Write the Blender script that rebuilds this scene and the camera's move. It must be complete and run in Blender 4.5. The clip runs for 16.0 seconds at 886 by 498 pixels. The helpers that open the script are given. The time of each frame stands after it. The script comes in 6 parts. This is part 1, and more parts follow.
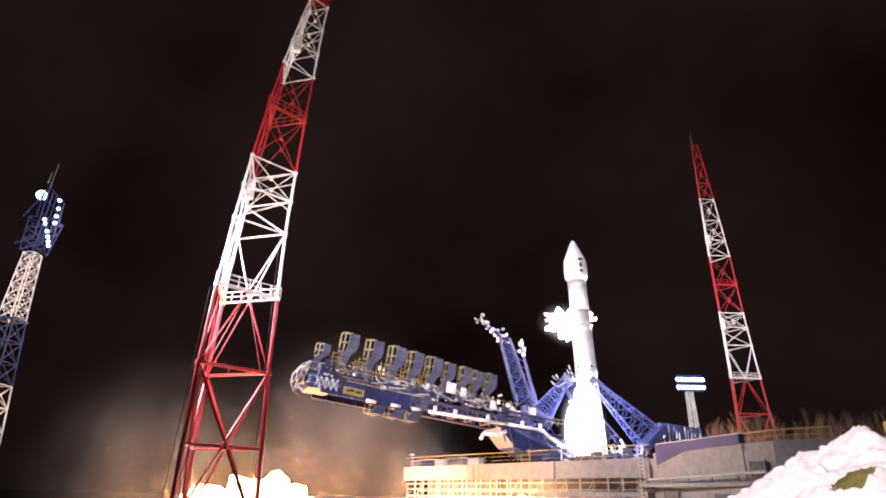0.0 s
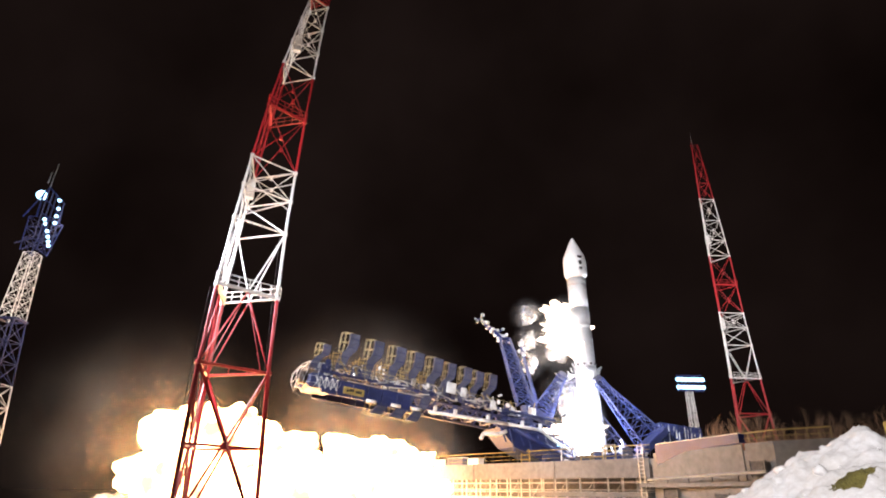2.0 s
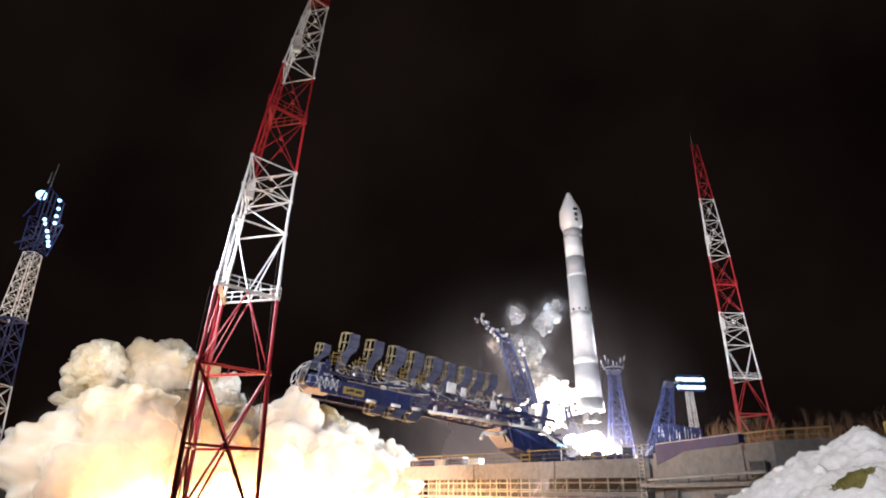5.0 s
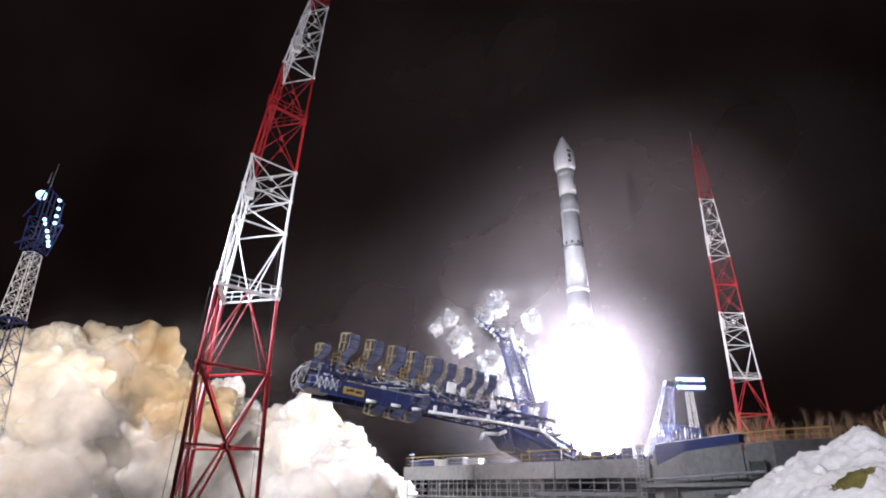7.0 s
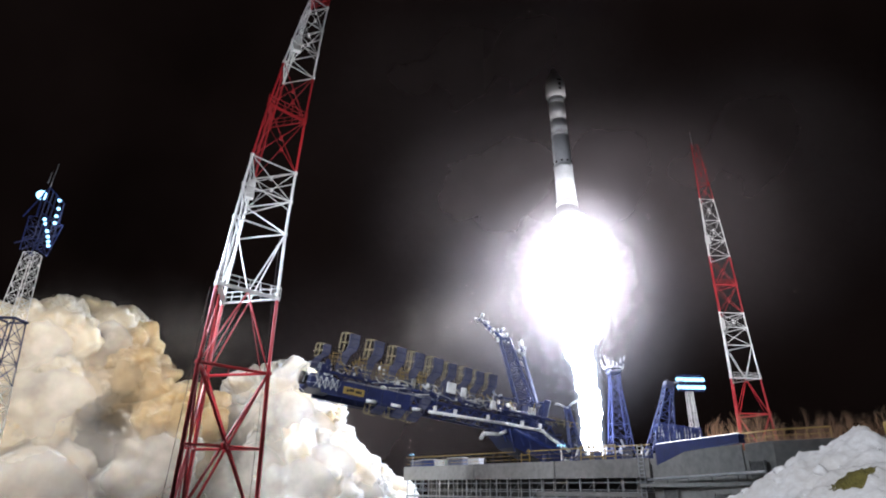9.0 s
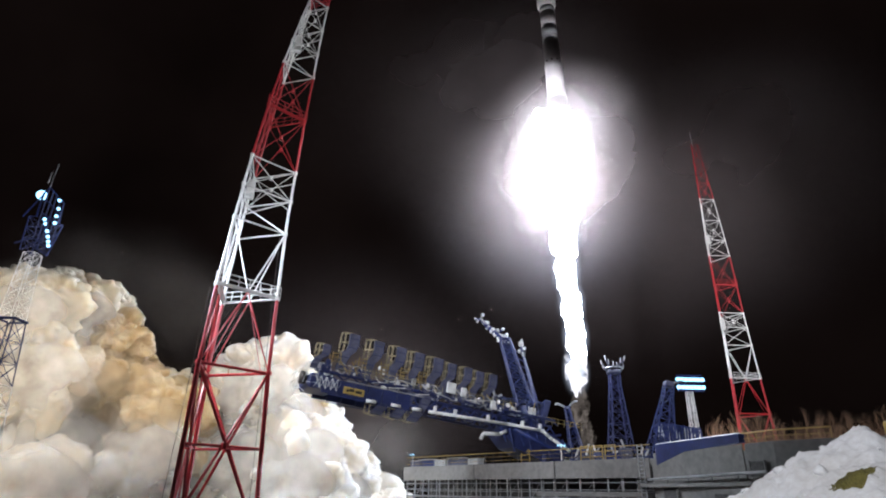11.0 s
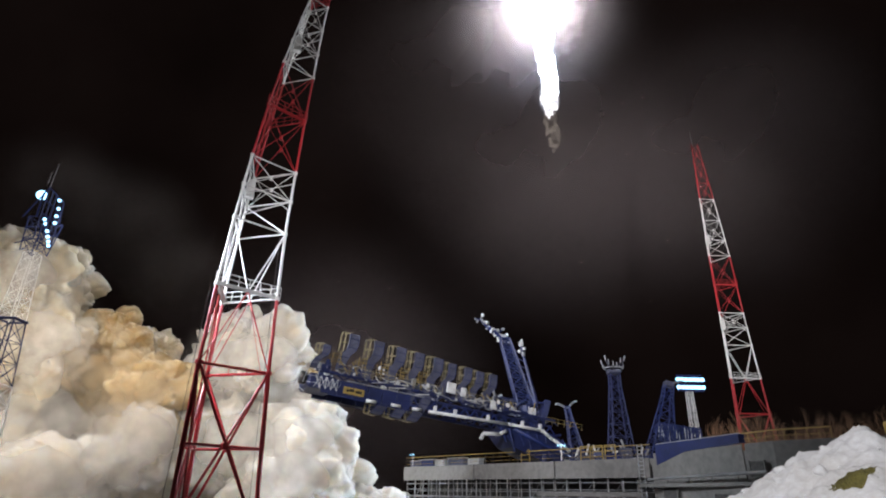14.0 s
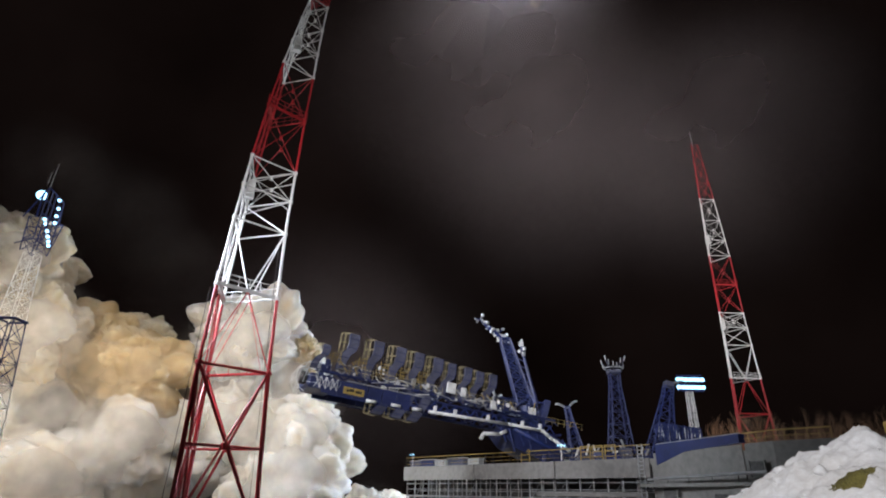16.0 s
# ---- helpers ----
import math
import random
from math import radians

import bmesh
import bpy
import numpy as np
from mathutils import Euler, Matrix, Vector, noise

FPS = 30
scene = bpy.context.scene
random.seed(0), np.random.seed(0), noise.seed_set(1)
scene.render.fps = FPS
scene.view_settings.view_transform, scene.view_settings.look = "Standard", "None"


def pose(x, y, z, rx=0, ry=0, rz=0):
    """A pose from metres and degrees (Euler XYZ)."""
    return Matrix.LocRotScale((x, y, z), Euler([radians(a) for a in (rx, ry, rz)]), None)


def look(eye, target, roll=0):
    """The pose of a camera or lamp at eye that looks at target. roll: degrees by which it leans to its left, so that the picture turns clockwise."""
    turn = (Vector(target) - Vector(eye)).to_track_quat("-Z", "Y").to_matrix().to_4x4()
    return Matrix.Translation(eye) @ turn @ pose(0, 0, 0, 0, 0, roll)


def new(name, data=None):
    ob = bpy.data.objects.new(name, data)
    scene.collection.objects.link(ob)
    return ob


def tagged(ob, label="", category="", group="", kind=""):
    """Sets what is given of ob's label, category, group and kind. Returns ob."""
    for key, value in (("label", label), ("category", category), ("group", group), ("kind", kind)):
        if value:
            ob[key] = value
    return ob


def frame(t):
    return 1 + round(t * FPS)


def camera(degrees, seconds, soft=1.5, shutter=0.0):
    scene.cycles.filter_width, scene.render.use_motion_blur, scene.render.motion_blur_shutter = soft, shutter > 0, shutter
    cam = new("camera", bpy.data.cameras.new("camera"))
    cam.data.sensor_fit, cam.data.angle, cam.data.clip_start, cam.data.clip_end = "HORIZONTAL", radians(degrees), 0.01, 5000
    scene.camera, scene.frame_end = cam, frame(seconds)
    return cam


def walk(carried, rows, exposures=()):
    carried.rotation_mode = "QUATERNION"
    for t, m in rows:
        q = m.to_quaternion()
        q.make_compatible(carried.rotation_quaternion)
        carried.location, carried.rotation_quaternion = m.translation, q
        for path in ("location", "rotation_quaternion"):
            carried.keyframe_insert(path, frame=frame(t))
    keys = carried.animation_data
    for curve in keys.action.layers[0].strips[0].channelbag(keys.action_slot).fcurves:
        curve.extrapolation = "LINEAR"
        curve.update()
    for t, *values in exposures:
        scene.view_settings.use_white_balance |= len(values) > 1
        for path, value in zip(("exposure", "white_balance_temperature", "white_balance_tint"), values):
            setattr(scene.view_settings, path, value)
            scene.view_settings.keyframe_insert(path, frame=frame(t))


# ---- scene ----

# ================= camera =================
EYE = (0.0, 0.0, 3.0)
cam = camera(74.7, 16.0, 2.0)
VIEW = pose(*EYE, 90 + 23.2, 0, 0) @ pose(0, 0, 0, 0, 0, 1.2)
walk(cam, [(0.0, VIEW), (16.0, VIEW)],
     [(0.0, 1.8, 6800, 30), (1.0, 1.7, 6800, 26), (2.0, 1.35, 6600, 16), (3.0, 0.9, 6450, 11), (4.2, 0.85, 6400, 11), (6.3, 1.2, 6200, 22),
      (7.5, 0.85, 6000, 16), (9.2, 0.55, 5950, 11), (11.3, 0.5, 6050, 11), (13.0, 0.55, 6250, 12), (16.0, 0.65, 6300, 12)])

# ================= world and light =================
world = bpy.data.worlds.new("night_sky")
scene.world = world
world.use_nodes = True
wn, wl = world.node_tree.nodes, world.node_tree.links
bg = wn["Background"]
tc = wn.new("ShaderNodeTexCoord")
haze = wn.new("ShaderNodeTexNoise")
haze.inputs["Scale"].default_value = 2.2
haze.inputs["Detail"].default_value = 4.0
ramp = wn.new("ShaderNodeValToRGB")
ramp.color_ramp.elements[0].position, ramp.color_ramp.elements[0].color = 0.35, (0.0020, 0.0011, 0.0009, 1)
ramp.color_ramp.elements[1].position, ramp.color_ramp.elements[1].color = 0.75, (0.0070, 0.0044, 0.0038, 1)
wl.new(tc.outputs["Generated"], haze.inputs["Vector"])
wl.new(haze.outputs["Fac"], ramp.inputs["Fac"])
wl.new(ramp.outputs["Color"], bg.inputs["Color"])
bg.inputs["Strength"].default_value = 0.66


def flood(name, eye, target, watts, colour, cone=95, size=1.5, blend=0.6):
    """A floodlight's beam from its mast head."""
    data = bpy.data.lights.new(name, "SPOT")
    data.energy, data.color, data.spot_size, data.spot_blend, data.shadow_soft_size = watts, colour, radians(cone), blend, size
    ob = new(name, data)
    ob.matrix_world = look(eye, target)
    return ob


flood("floodlight_beam", (-40.0, 55.0, 31.0), (8, 84, 8), 52000, (0.84, 0.92, 1.0), 80)
flood("floodlight_beam", (58.0, 136.0, 28.5), (20, 88, 12), 230000, (0.80, 0.90, 1.0))
# These two reach the towers from masts out of view behind the viewpoint.
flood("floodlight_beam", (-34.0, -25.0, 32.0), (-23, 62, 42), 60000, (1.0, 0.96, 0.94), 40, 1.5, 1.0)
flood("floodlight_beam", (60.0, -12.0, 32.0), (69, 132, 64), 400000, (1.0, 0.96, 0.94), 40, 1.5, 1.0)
# Added from the same unseen mast, each narrowed to brighten only heap or smoke.
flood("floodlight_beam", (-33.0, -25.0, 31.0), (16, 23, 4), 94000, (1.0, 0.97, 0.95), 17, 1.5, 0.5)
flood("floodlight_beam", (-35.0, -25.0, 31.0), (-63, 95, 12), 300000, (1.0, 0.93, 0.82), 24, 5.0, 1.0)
flood("floodlight_beam", (-41.0, 56.5, 31.0), (-28, 100, 10), 40000, (1.0, 0.94, 0.86), 88, 7.0, 1.0)
# Added from the unseen mast to brighten boom and rocket from the front.
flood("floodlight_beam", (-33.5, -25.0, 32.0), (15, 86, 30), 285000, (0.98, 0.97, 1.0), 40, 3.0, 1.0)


# ================= helpers =================
def material(name, base, rough=0.6, metal=0.0, vary=0.25, scale=1.0, bump=0.15, second=None, detail=6.0):
    """A painted, mineral or metal surface with stains at two scales and a fine relief."""
    m = bpy.data.materials.new(name)
    m.use_nodes = True
    n, l = m.node_tree.nodes, m.node_tree.links
    b = n["Principled BSDF"]
    co = n.new("ShaderNodeTexCoord")
    big, fine = n.new("ShaderNodeTexNoise"), n.new("ShaderNodeTexNoise")
    big.inputs["Scale"].default_value, fine.inputs["Scale"].default_value = 0.35 * scale, 5.0 * scale
    big.inputs["Detail"].default_value, fine.inputs["Detail"].default_value = detail, detail
    mixed = n.new("ShaderNodeMath")
    mixed.operation = "MULTIPLY_ADD"
    mixed.inputs[1].default_value = 0.45
    half = n.new("ShaderNodeMath")
    half.operation = "MULTIPLY"
    half.inputs[1].default_value = 0.55
    for t in (big, fine):
        l.new(co.outputs["Object"], t.inputs["Vector"])
    l.new(big.outputs["Fac"], half.inputs[0])
    l.new(fine.outputs["Fac"], mixed.inputs[0])
    l.new(half.outputs[0], mixed.inputs[2])
    r = n.new("ShaderNodeValToRGB")
    dark = second or tuple(c * (1 - vary) for c in base)
    light = tuple(min(1.0, c * (1 + vary * 0.5)) for c in base)
    r.color_ramp.elements[0].position, r.color_ramp.elements[0].color = 0.36, (*dark, 1)
    r.color_ramp.elements[1].position, r.color_ramp.elements[1].color = 0.62, (*light, 1)
    l.new(mixed.outputs[0], r.inputs["Fac"])
    l.new(r.outputs["Color"], b.inputs["Base Color"])
    b.inputs["Roughness"].default_value, b.inputs["Metallic"].default_value = rough, metal
    if bump:
        bp = n.new("ShaderNodeBump")
        bp.inputs["Strength"].default_value, bp.inputs["Distance"].default_value = bump, 0.05
        l.new(fine.outputs["Fac"], bp.inputs["Height"])
        l.new(bp.outputs["Normal"], b.inputs["Normal"])
    return m


def glowing(name, colour, strength, alpha=1.0):
    """What gives off light; alpha below one lets part of the light behind through, as thin burning gas does."""
    m = bpy.data.materials.new(name)
    m.use_nodes = True
    n, l = m.node_tree.nodes, m.node_tree.links
    n.remove(n["Principled BSDF"])
    e = n.new("ShaderNodeEmission")
    e.inputs["Color"].default_value, e.inputs["Strength"].default_value = (*colour, 1), strength
    out = n["Material Output"]
    if alpha < 1:
        t, mx = n.new("ShaderNodeBsdfTransparent"), n.new("ShaderNodeMixShader")
        mx.inputs[0].default_value = alpha
        l.new(t.outputs[0], mx.inputs[1])
        l.new(e.outputs[0], mx.inputs[2])
        l.new(mx.outputs[0], out.inputs[0])
    else:
        l.new(e.outputs[0], out.inputs[0])
    return m


def mesh_of(name, verts, faces, mat, smooth=False):
    me = bpy.data.meshes.new(name)
    me.from_pydata([tuple(v) for v in verts], [], faces)
    me.materials.append(mat)
    if smooth:
        me.polygons.foreach_set("use_smooth", [True] * len(me.polygons))
    return me


def put(name, me, parent=None, m=None, label=""):
    ob = new(name, me)
    ob.parent = parent
    if m is not None:
        ob.matrix_basis = m
    if label:
        ob["label"] = label
    return ob


def part(name, bm, mat, parent=None, label="", smooth=False):
    me = bpy.data.meshes.new(name)
    bm.to_mesh(me)
    bm.free()
    me.materials.append(mat)
    if smooth:
        me.polygons.foreach_set("use_smooth", [True] * len(me.polygons))
    return put(name, me, parent, None, label)


def tube_data(p, q, r, n=6, r2=None, base=0):
    p, q = Vector(p), Vector(q)
    a = (q - p).normalized()
    u = a.orthogonal().normalized()
    w = a.cross(u)
    vs, r2 = [], r if r2 is None else r2
    for c, rad in ((p, r), (q, r2)):
        for i in range(n):
            f = 2 * math.pi * i / n
            vs.append(c + (u * math.cos(f) + w * math.sin(f)) * rad)
    fs = [(base + i, base + (i + 1) % n, base + n + (i + 1) % n, base + n + i) for i in range(n)]
    fs += [tuple(base + i for i in reversed(range(n))), tuple(base + n + i for i in range(n))]
    return vs, fs


def tube(name, p, q, r, mat, parent, n=6, r2=None, label=""):
    vs, fs = tube_data(p, q, r, n, r2)
    return put(name, mesh_of(name, vs, fs, mat, n > 8), parent, None, label)


def tubes(name, lines, r, mat, parent, n=5, label=""):
    """One welded frame of bars."""
    vs, fs = [], []
    for p, q in lines:
        v, f = tube_data(p, q, r, n, None, len(vs))
        vs += v
        fs += f
    return put(name, mesh_of(name, vs, fs, mat), parent, None, label)


def box(bm, c, s, rz=0.0, bevel=0.0, m=None):
    mat4 = (m or Matrix()) @ pose(*c, 0, 0, rz) @ Matrix.Diagonal((*s, 1))
    g = bmesh.ops.create_cube(bm, size=1.0, matrix=mat4)
    if bevel:
        es = list({e for v in g["verts"] for e in v.link_edges})
        bmesh.ops.bevel(bm, geom=es, offset=bevel, segments=1, affect="EDGES")
    return g


def lathe(name, profile, mat, parent, n=40, label=""):
    """A turned body about z from (radius, height) pairs."""
    vs, fs = [], []
    for r, z in profile:
        vs += [(r * math.cos(2 * math.pi * i / n), r * math.sin(2 * math.pi * i / n), z) for i in range(n)]
    for k in range(len(profile) - 1):
        fs += [(k * n + i, k * n + (i + 1) % n, (k + 1) * n + (i + 1) % n, (k + 1) * n + i) for i in range(n)]
    fs += [tuple(reversed(range(n))), tuple((len(profile) - 1) * n + i for i in range(n))]
    return put(name, mesh_of(name, vs, fs, mat, True), parent, None, label)


def empty(name, m, label, category, group=""):
    ob = new(name)
    ob.matrix_basis = m
    ob.empty_display_size = 0.5
    return tagged(ob, label, category, group)


def bearing(az, slope, d):
    """A place at a compass bearing, a rise per metre and a distance from the viewpoint."""
    return Vector((d * math.sin(radians(az)), d * math.cos(radians(az)), EYE[2] + slope * d))


# ================= materials =================
RED = material("red_steel_paint", (0.44, 0.020, 0.026), 0.45, 0.0, 0.35, 1.0, 0.1)
WHITE = material("white_steel_paint", (0.78, 0.77, 0.74), 0.45, 0.0, 0.18, 1.0, 0.1)
BLUE = material("blue_steel_paint", (0.016, 0.029, 0.130), 0.45, 0.0, 0.45, 1.5, 0.15)
DARKBLUE = material("dark_blue_steel_paint", (0.020, 0.028, 0.10), 0.5, 0.0, 0.4, 1.5, 0.15)
GREYBLUE = material("scorched_blue_grey_paint", (0.085, 0.088, 0.130), 0.55, 0.0, 0.5, 1.2, 0.2)
YELLOW = material("yellow_rail_paint", (0.40, 0.28, 0.075), 0.55, 0.0, 0.3, 2.0, 0.1)
PALERAIL = material("weathered_rail_paint", (0.50, 0.43, 0.24), 0.55, 0.0, 0.4, 2.0, 0.1)
GALV = material("galvanised_steel", (0.55, 0.56, 0.57), 0.4, 0.7, 0.25, 2.0, 0.1)
PIPE = material("white_insulated_pipe", (0.72, 0.72, 0.70), 0.5, 0.0, 0.3, 2.0, 0.15)
CONCRETE = material("stained_concrete", (0.245, 0.235, 0.22), 0.85, 0.0, 0.28, 0.35, 0.15)
DARKCONCRETE = material("dark_concrete", (0.12, 0.115, 0.11), 0.9, 0.0, 0.5, 0.8, 0.3)
ROCKETWHITE = material("white_tank_paint", (0.74, 0.74, 0.73), 0.42, 0.0, 0.1, 0.8, 0.05)
ROCKETGREY = material("frosted_grey_tank", (0.56, 0.57, 0.58), 0.5, 0.0, 0.2, 0.9, 0.1)
ROCKETDARK = material("dark_grey_interstage", (0.38, 0.385, 0.39), 0.5, 0.0, 0.3, 1.0, 0.1)
STEEL = material("burnt_steel", (0.10, 0.09, 0.085), 0.35, 0.9, 0.4, 2.0, 0.1)
SNOW = material("packed_snow", (0.82, 0.83, 0.85), 0.75, 0.0, 0.10, 1.0, 0.6, (0.68, 0.67, 0.66), 9.0)
DARKGROUND = material("trodden_snow_and_earth", (0.30, 0.29, 0.28), 0.9, 0.0, 0.6, 0.25, 0.3)
GRASS = material("dead_grass", (0.16, 0.14, 0.035), 0.95, 0.0, 0.5, 4.0, 0.8)
# Bark tinted orange, so the fire's light on the trees is in its colour.
BARK = material("firelit_birch_bark", (0.26, 0.155, 0.09), 0.85, 0.0, 0.5, 2.0, 0.3)
SMOKE = material("exhaust_smoke", (0.85, 0.82, 0.77), 1.0, 0.0, 0.06, 0.07, 0.0, (0.72, 0.64, 0.52))
CREAMSMOKE = material("cream_exhaust_smoke", (0.73, 0.65, 0.51), 1.0, 0.0, 0.1, 0.07, 0.0, (0.60, 0.48, 0.30))
# Tan, with the brown shade of the smoke's hollow put into the colour.
TANSMOKE = material("tan_exhaust_smoke", (0.62, 0.50, 0.33), 1.0, 0.0, 0.15, 0.06, 0.0, (0.42, 0.28, 0.12))
STEAM = material("white_vapour", (0.80, 0.80, 0.80), 1.0, 0.0, 0.08, 0.3, 0.0)
for soft, depth in ((SMOKE, 4.5), (CREAMSMOKE, 4.5), (TANSMOKE, 4.5), (STEAM, 1.5)):
    b = soft.node_tree.nodes["Principled BSDF"]
    b.inputs["Subsurface Weight"].default_value, b.inputs["Subsurface Scale"].default_value = 1.0, depth
    b.inputs["Subsurface Radius"].default_value = (1.0, 0.9, 0.75)
    b.inputs["Specular IOR Level"].default_value = 0.0


def wispy(m, scale, lo, hi):
    """Lets the light through in ragged holes, as thinning vapour does."""
    n, l = m.node_tree.nodes, m.node_tree.links
    co, tex, r = n.new("ShaderNodeTexCoord"), n.new("ShaderNodeTexNoise"), n.new("ShaderNodeMapRange")
    tex.inputs["Scale"].default_value, tex.inputs["Detail"].default_value = scale, 8.0
    r.inputs["From Min"].default_value, r.inputs["From Max"].default_value = lo, hi
    l.new(co.outputs["Object"], tex.inputs["Vector"])
    l.new(tex.outputs["Fac"], r.inputs["Value"])
    l.new(r.outputs["Result"], n["Principled BSDF"].inputs["Alpha"])


def veil(name, base, thick, calm=0.25):
    """Thin smoke: densest in its middle, thinning to nothing at its rim, with drifts in it. Its bodies have a radius of one in their own space."""
    m = bpy.data.materials.new(name)
    m.use_nodes = True
    n, l = m.node_tree.nodes, m.node_tree.links
    n.remove(n["Principled BSDF"])
    co, flat, far = n.new("ShaderNodeTexCoord"), n.new("ShaderNodeVectorMath"), n.new("ShaderNodeVectorMath")
    flat.operation, far.operation = "MULTIPLY", "LENGTH"
    flat.inputs[1].default_value = (1, 0, 1)
    fade, tex, drift, mul = n.new("ShaderNodeMapRange"), n.new("ShaderNodeTexNoise"), n.new("ShaderNodeMapRange"), n.new("ShaderNodeMath")
    fade.interpolation_type = "SMOOTHERSTEP"
    fade.inputs["From Min"].default_value, fade.inputs["From Max"].default_value = 0.0, 0.97
    fade.inputs["To Min"].default_value, fade.inputs["To Max"].default_value = 1.0, 0.0
    soften, scaled = n.new("ShaderNodeMath"), n.new("ShaderNodeMath")
    soften.operation, scaled.operation = "POWER", "MULTIPLY"
    soften.inputs[1].default_value, scaled.inputs[1].default_value = 1.5, thick
    tex.inputs["Scale"].default_value, tex.inputs["Detail"].default_value = 2.6, 6.0
    drift.inputs["From Min"].default_value, drift.inputs["From Max"].default_value = 0.30, 0.70
    drift.inputs["To Min"].default_value = calm
    mul.operation = "MULTIPLY"
    d, t, mx = n.new("ShaderNodeBsdfDiffuse"), n.new("ShaderNodeBsdfTransparent"), n.new("ShaderNodeMixShader")
    through_light, both = n.new("ShaderNodeBsdfTranslucent"), n.new("ShaderNodeMixShader")
    for shader in (d, through_light):
        shader.inputs["Color"].default_value = (*base, 1)
    both.inputs[0].default_value = 0.4
    l.new(d.outputs[0], both.inputs[1])
    l.new(through_light.outputs[0], both.inputs[2])
    l.new(co.outputs["Object"], flat.inputs[0])
    l.new(flat.outputs[0], far.inputs[0])
    l.new(far.outputs["Value"], fade.inputs["Value"])
    l.new(co.outputs["Object"], tex.inputs["Vector"])
    l.new(tex.outputs["Fac"], drift.inputs["Value"])
    l.new(fade.outputs["Result"], soften.inputs[0])
    l.new(soften.outputs[0], scaled.inputs[0])
    l.new(scaled.outputs[0], mul.inputs[0])
    l.new(drift.outputs["Result"], mul.inputs[1])
    l.new(mul.outputs[0], mx.inputs[0])
    l.new(t.outputs[0], mx.inputs[1])
    l.new(both.outputs[0], mx.inputs[2])
    l.new(mx.outputs[0], n["Material Output"].inputs[0])
    return m


def glow_veil(name, colour, strength, thick, start=0.0):
    """A glow for the flame's glare and soft edges, thinning to nothing at its rim. Its bodies have a radius of one in
    their own space.
    """
    m = veil(name, colour, thick, 0.75)
    n, l = m.node_tree.nodes, m.node_tree.links
    e = n.new("ShaderNodeEmission")
    e.inputs["Color"].default_value, e.inputs["Strength"].default_value = (*colour, 1), strength
    l.new(e.outputs[0], n["Mix Shader"].inputs[2])
    n["Map Range"].inputs["From Min"].default_value = start
    return m


HAZE = veil("thin_smoke_haze", (0.60, 0.51, 0.51), 0.5, 0.7)
LITHAZE = veil("halo_haze", (0.62, 0.57, 0.60), 0.36, 0.6)
GLOWHAZE = veil("bright_halo_haze", (0.70, 0.68, 0.70), 0.5, 0.6)
WIDEHAZE = veil("wide_smoke_haze", (0.60, 0.53, 0.54), 0.5, 0.7)
MIST = veil("thick_smoke_haze", (0.58, 0.53, 0.49), 0.24)
SOFTSMOKE = veil("soft_smoke", (0.84, 0.80, 0.74), 0.90)
# Outer sheets of the tan billows, darkened like them for the hollow's shade.
SOFTTAN = veil("soft_tan_smoke", (0.58, 0.45, 0.28), 0.85)
SOFTVAPOUR = veil("soft_vapour", (0.78, 0.75, 0.74), 0.3, 0.0)
wispy(STEAM, 0.24, 0.38, 0.95)
LAMP = glowing("floodlight_glass", (0.34, 0.72, 1.0), 2.6)
FIRE = glowing("fire", (1.0, 0.52, 0.20), 12.0)
# Its emission also stands in for flame light falling on the vapour.
VENT = glowing("glowing_vapour", (1.0, 0.82, 0.62), 3.0)
for hot, low, high, size in ((FIRE, 1.6, 20.0, 0.16), (VENT, 0.9, 5.0, 0.3)):
    n, l = hot.node_tree.nodes, hot.node_tree.links
    co, tex, r = n.new("ShaderNodeTexCoord"), n.new("ShaderNodeTexNoise"), n.new("ShaderNodeMapRange")
    tex.inputs["Scale"].default_value, tex.inputs["Detail"].default_value = size, 6.0
    r.inputs["From Min"].default_value, r.inputs["From Max"].default_value = 0.36, 0.64
    r.inputs["To Min"].default_value, r.inputs["To Max"].default_value = low, high
    l.new(co.outputs["Object"], tex.inputs["Vector"])
    l.new(tex.outputs["Fac"], r.inputs["Value"])
    l.new(r.outputs["Result"], n["Emission"].inputs["Strength"])
FLAME = glowing("flame", (1.0, 0.95, 0.92), 38.0)
PLUME = glowing("plume", (0.86, 0.90, 1.0), 20.0)
GAS = glowing("burning_gas", (1.0, 0.95, 0.96), 1.5, 0.5)
TAILGAS = glowing("cooling_gas", (0.72, 0.60, 0.50), 0.22, 0.45)
for gas, most in ((GAS, 0.8), (TAILGAS, 0.35)):
    n, l = gas.node_tree.nodes, gas.node_tree.links
    co, tex, r = n.new("ShaderNodeTexCoord"), n.new("ShaderNodeTexNoise"), n.new("ShaderNodeMapRange")
    tex.inputs["Scale"].default_value, tex.inputs["Detail"].default_value = 0.45, 7.0
    r.inputs["From Min"].default_value, r.inputs["From Max"].default_value = 0.40, 0.68
    r.inputs["To Max"].default_value = most
    l.new(co.outputs["Object"], tex.inputs["Vector"])
    l.new(tex.outputs["Fac"], r.inputs["Value"])
    l.new(r.outputs["Result"], n["Mix Shader"].inputs[0])

# Emissive shells stand in for the flame's glare and its soft edges.
HOTGLOW = glow_veil("flame_glow", (1.0, 0.96, 0.97), 3.2, 0.95, 0.25)
WARMGLOW = glow_veil("outer_flame_glow", (1.0, 0.93, 0.96), 0.75, 0.6)
TAILGLOW = glow_veil("tail_glow", (0.80, 0.86, 1.0), 1.1, 0.75, 0.1)

# ================= ground =================
PIT = (-22.0, 104.0, 46.0, 24.0)


